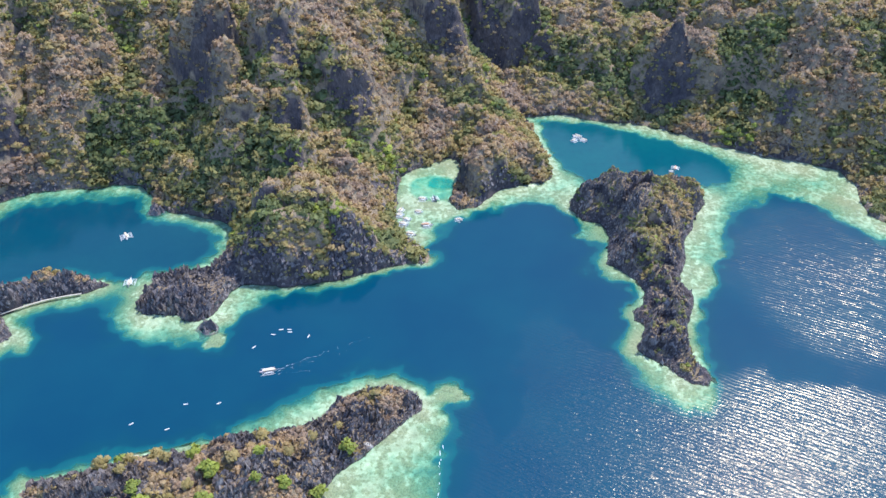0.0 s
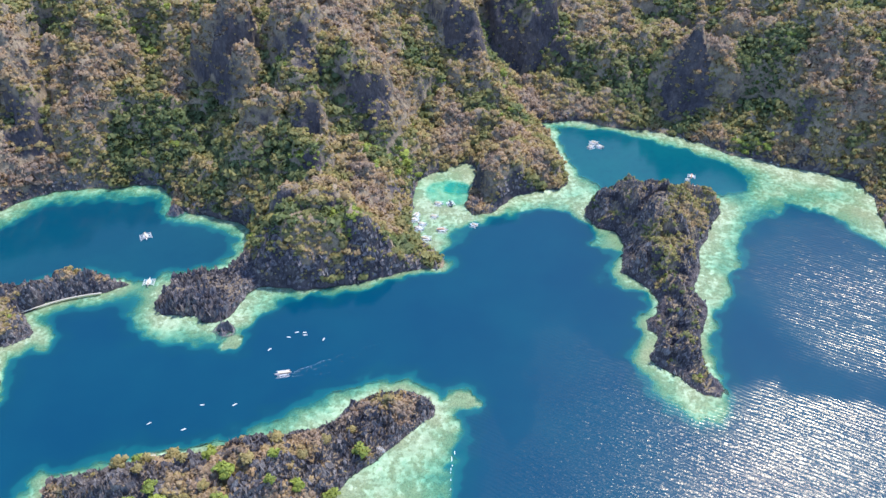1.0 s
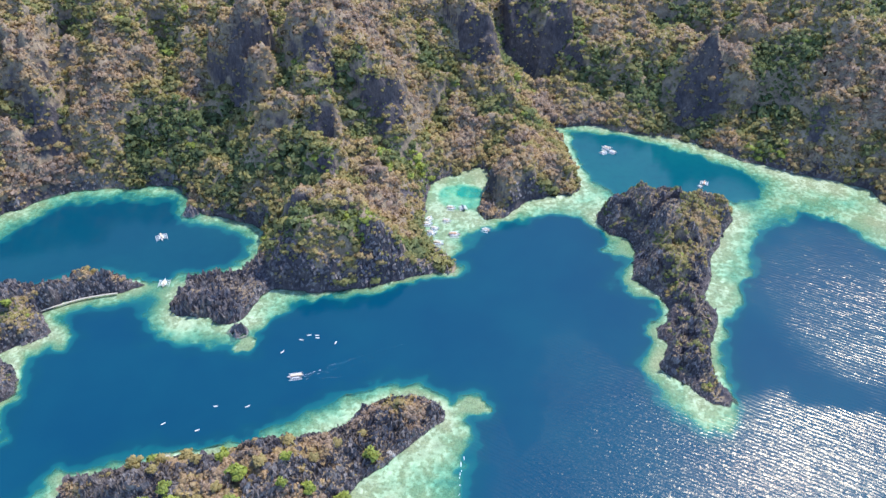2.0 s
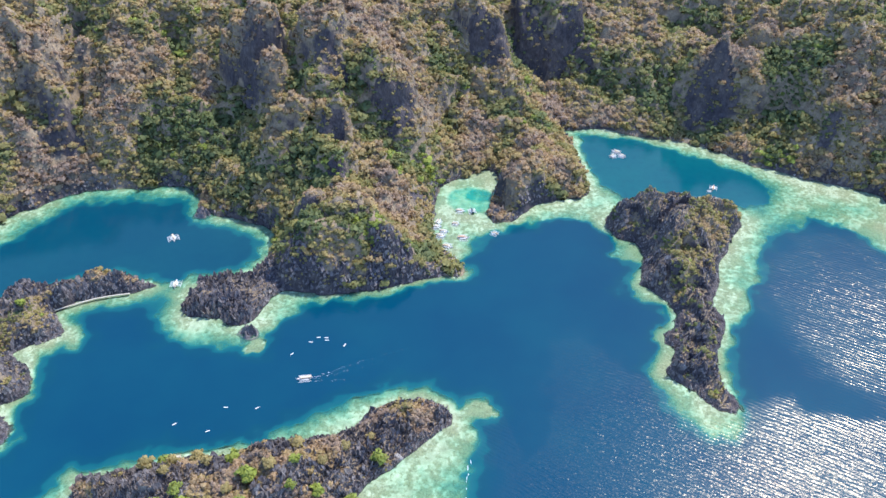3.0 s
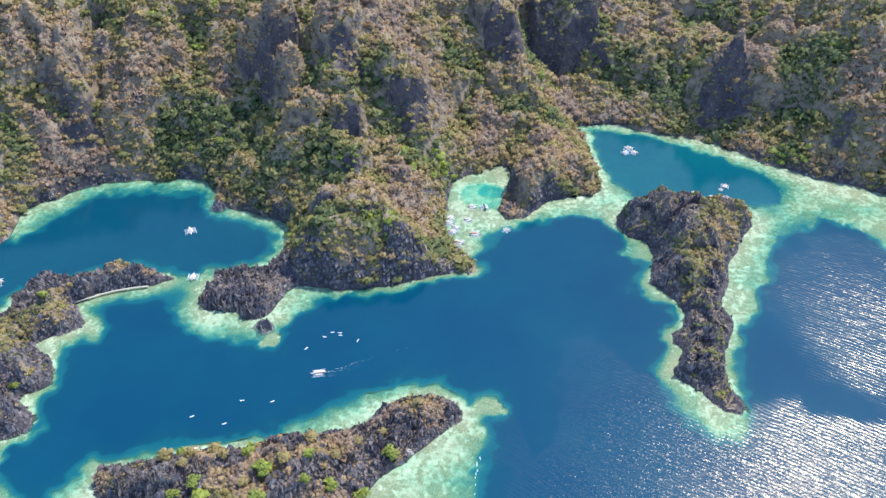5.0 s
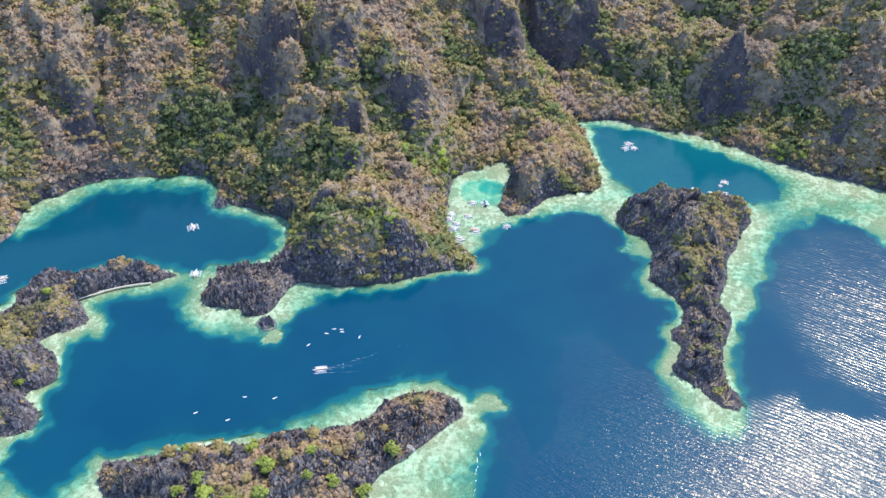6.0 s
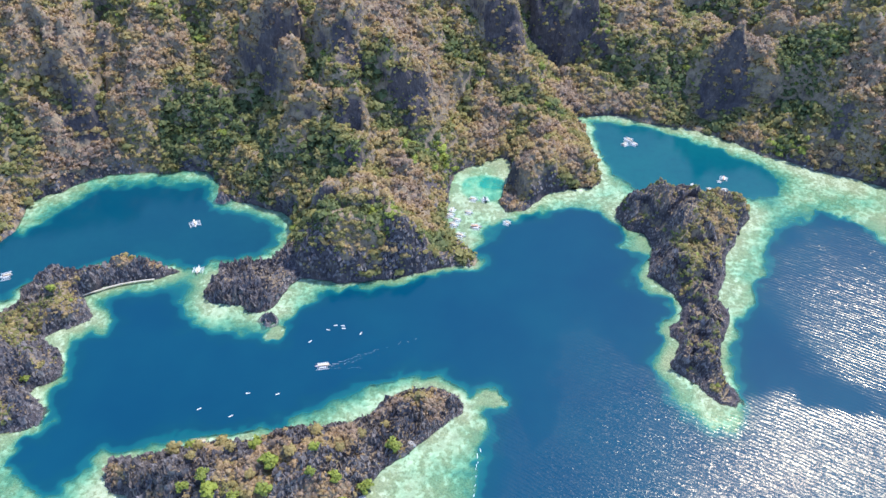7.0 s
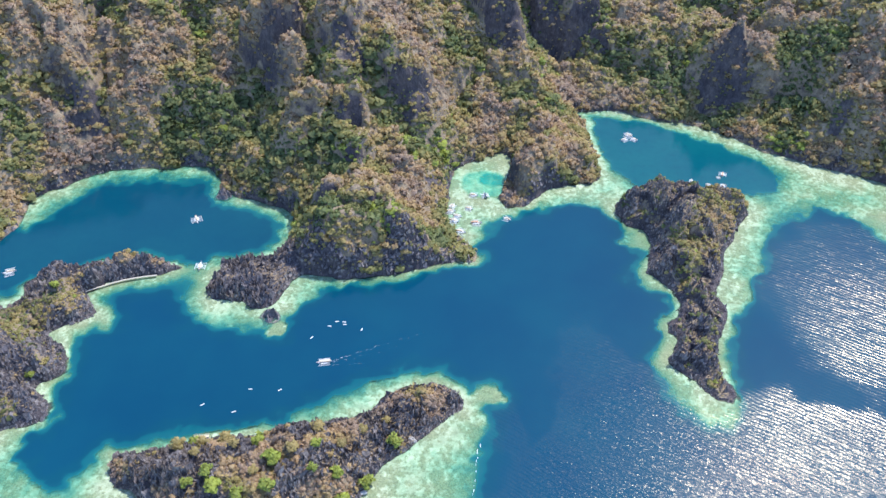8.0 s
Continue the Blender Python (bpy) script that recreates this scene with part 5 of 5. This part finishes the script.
def ribbon(bm, points, width, thick):
    rows = []
    for i, p in enumerate(points):
        way = (Vector(points[min(i + 1, len(points) - 1)]) - Vector(points[max(i - 1, 0)])).normalized()
        side = Vector((way.y, -way.x, 0)).normalized() * width / 2
        p = Vector(p)
        rows.append([bm.verts.new(q) for q in (p - side, p + side, p + side - Vector((0, 0, thick)), p - side - Vector((0, 0, thick)))])
    for a, b in zip(rows, rows[1:]):
        for k in range(4):
            bm.faces.new((a[k], a[(k + 1) % 4], b[(k + 1) % 4], b[k]))
    bm.faces.new(rows[0][::-1])
    bm.faces.new(rows[-1])
    bmesh.ops.recalc_face_normals(bm, faces=bm.faces)


WALKWAY = [(-401, 474, 1.7), (-388, 482, 1.7), (-376, 489, 1.7), (-366, 494, 1.7), (-356, 497.5, 1.7), (-346, 500.5, 1.7), (-335, 503, 1.7)]
walkway = thing("walkway", "pale concrete walkway on posts along the rocky shore", "walkway")
bm = bmesh.new()
ribbon(bm, WALKWAY, 1.7, 0.3)
part("slab", bm, CONCRETE, walkway)
bm = bmesh.new()
ribbon(bm, [(x + 0.35, y - 0.75, z + 0.3) for x, y, z in WALKWAY], 0.3, 0.5)
part("kerb", bm, CONCRETE, walkway)
for (x, y, z), (x2, y2, _) in zip(WALKWAY, WALKWAY[1:]):
    for u in (0.0, 0.5):
        bm = bmesh.new()
        tube(bm, [(x + (x2 - x) * u, y + (y2 - y) * u, -2.0), (x + (x2 - x) * u, y + (y2 - y) * u, 1.5)], 0.22, 6)
        part("post", bm, CONCRETE, walkway)

jetty = thing("jetty", "small bamboo jetty with a post fence on the shore", "jetty")
for i in range(12):
    bm = bmesh.new()
    box(bm, (0.9, 2.6, 0.09), (-238.5 + i * 1.05, 325 + i * 0.17, 1.3), 8, 0.02)
    part("plank", bm, BAMBOO, jetty)
for i in range(7):
    bm = bmesh.new()
    tube(bm, [(-238.5 + i * 1.95, 326.2 + i * 0.3, -1.5), (-238.5 + i * 1.95, 326.2 + i * 0.3, 3.2)], 0.16, 6)
    part("post", bm, BAMBOO, jetty)
bm = bmesh.new()
tube(bm, [(-239, 326.1, 2.8), (-226, 328.1, 2.8)], 0.1, 5)
part("rail", bm, BAMBOO, jetty)
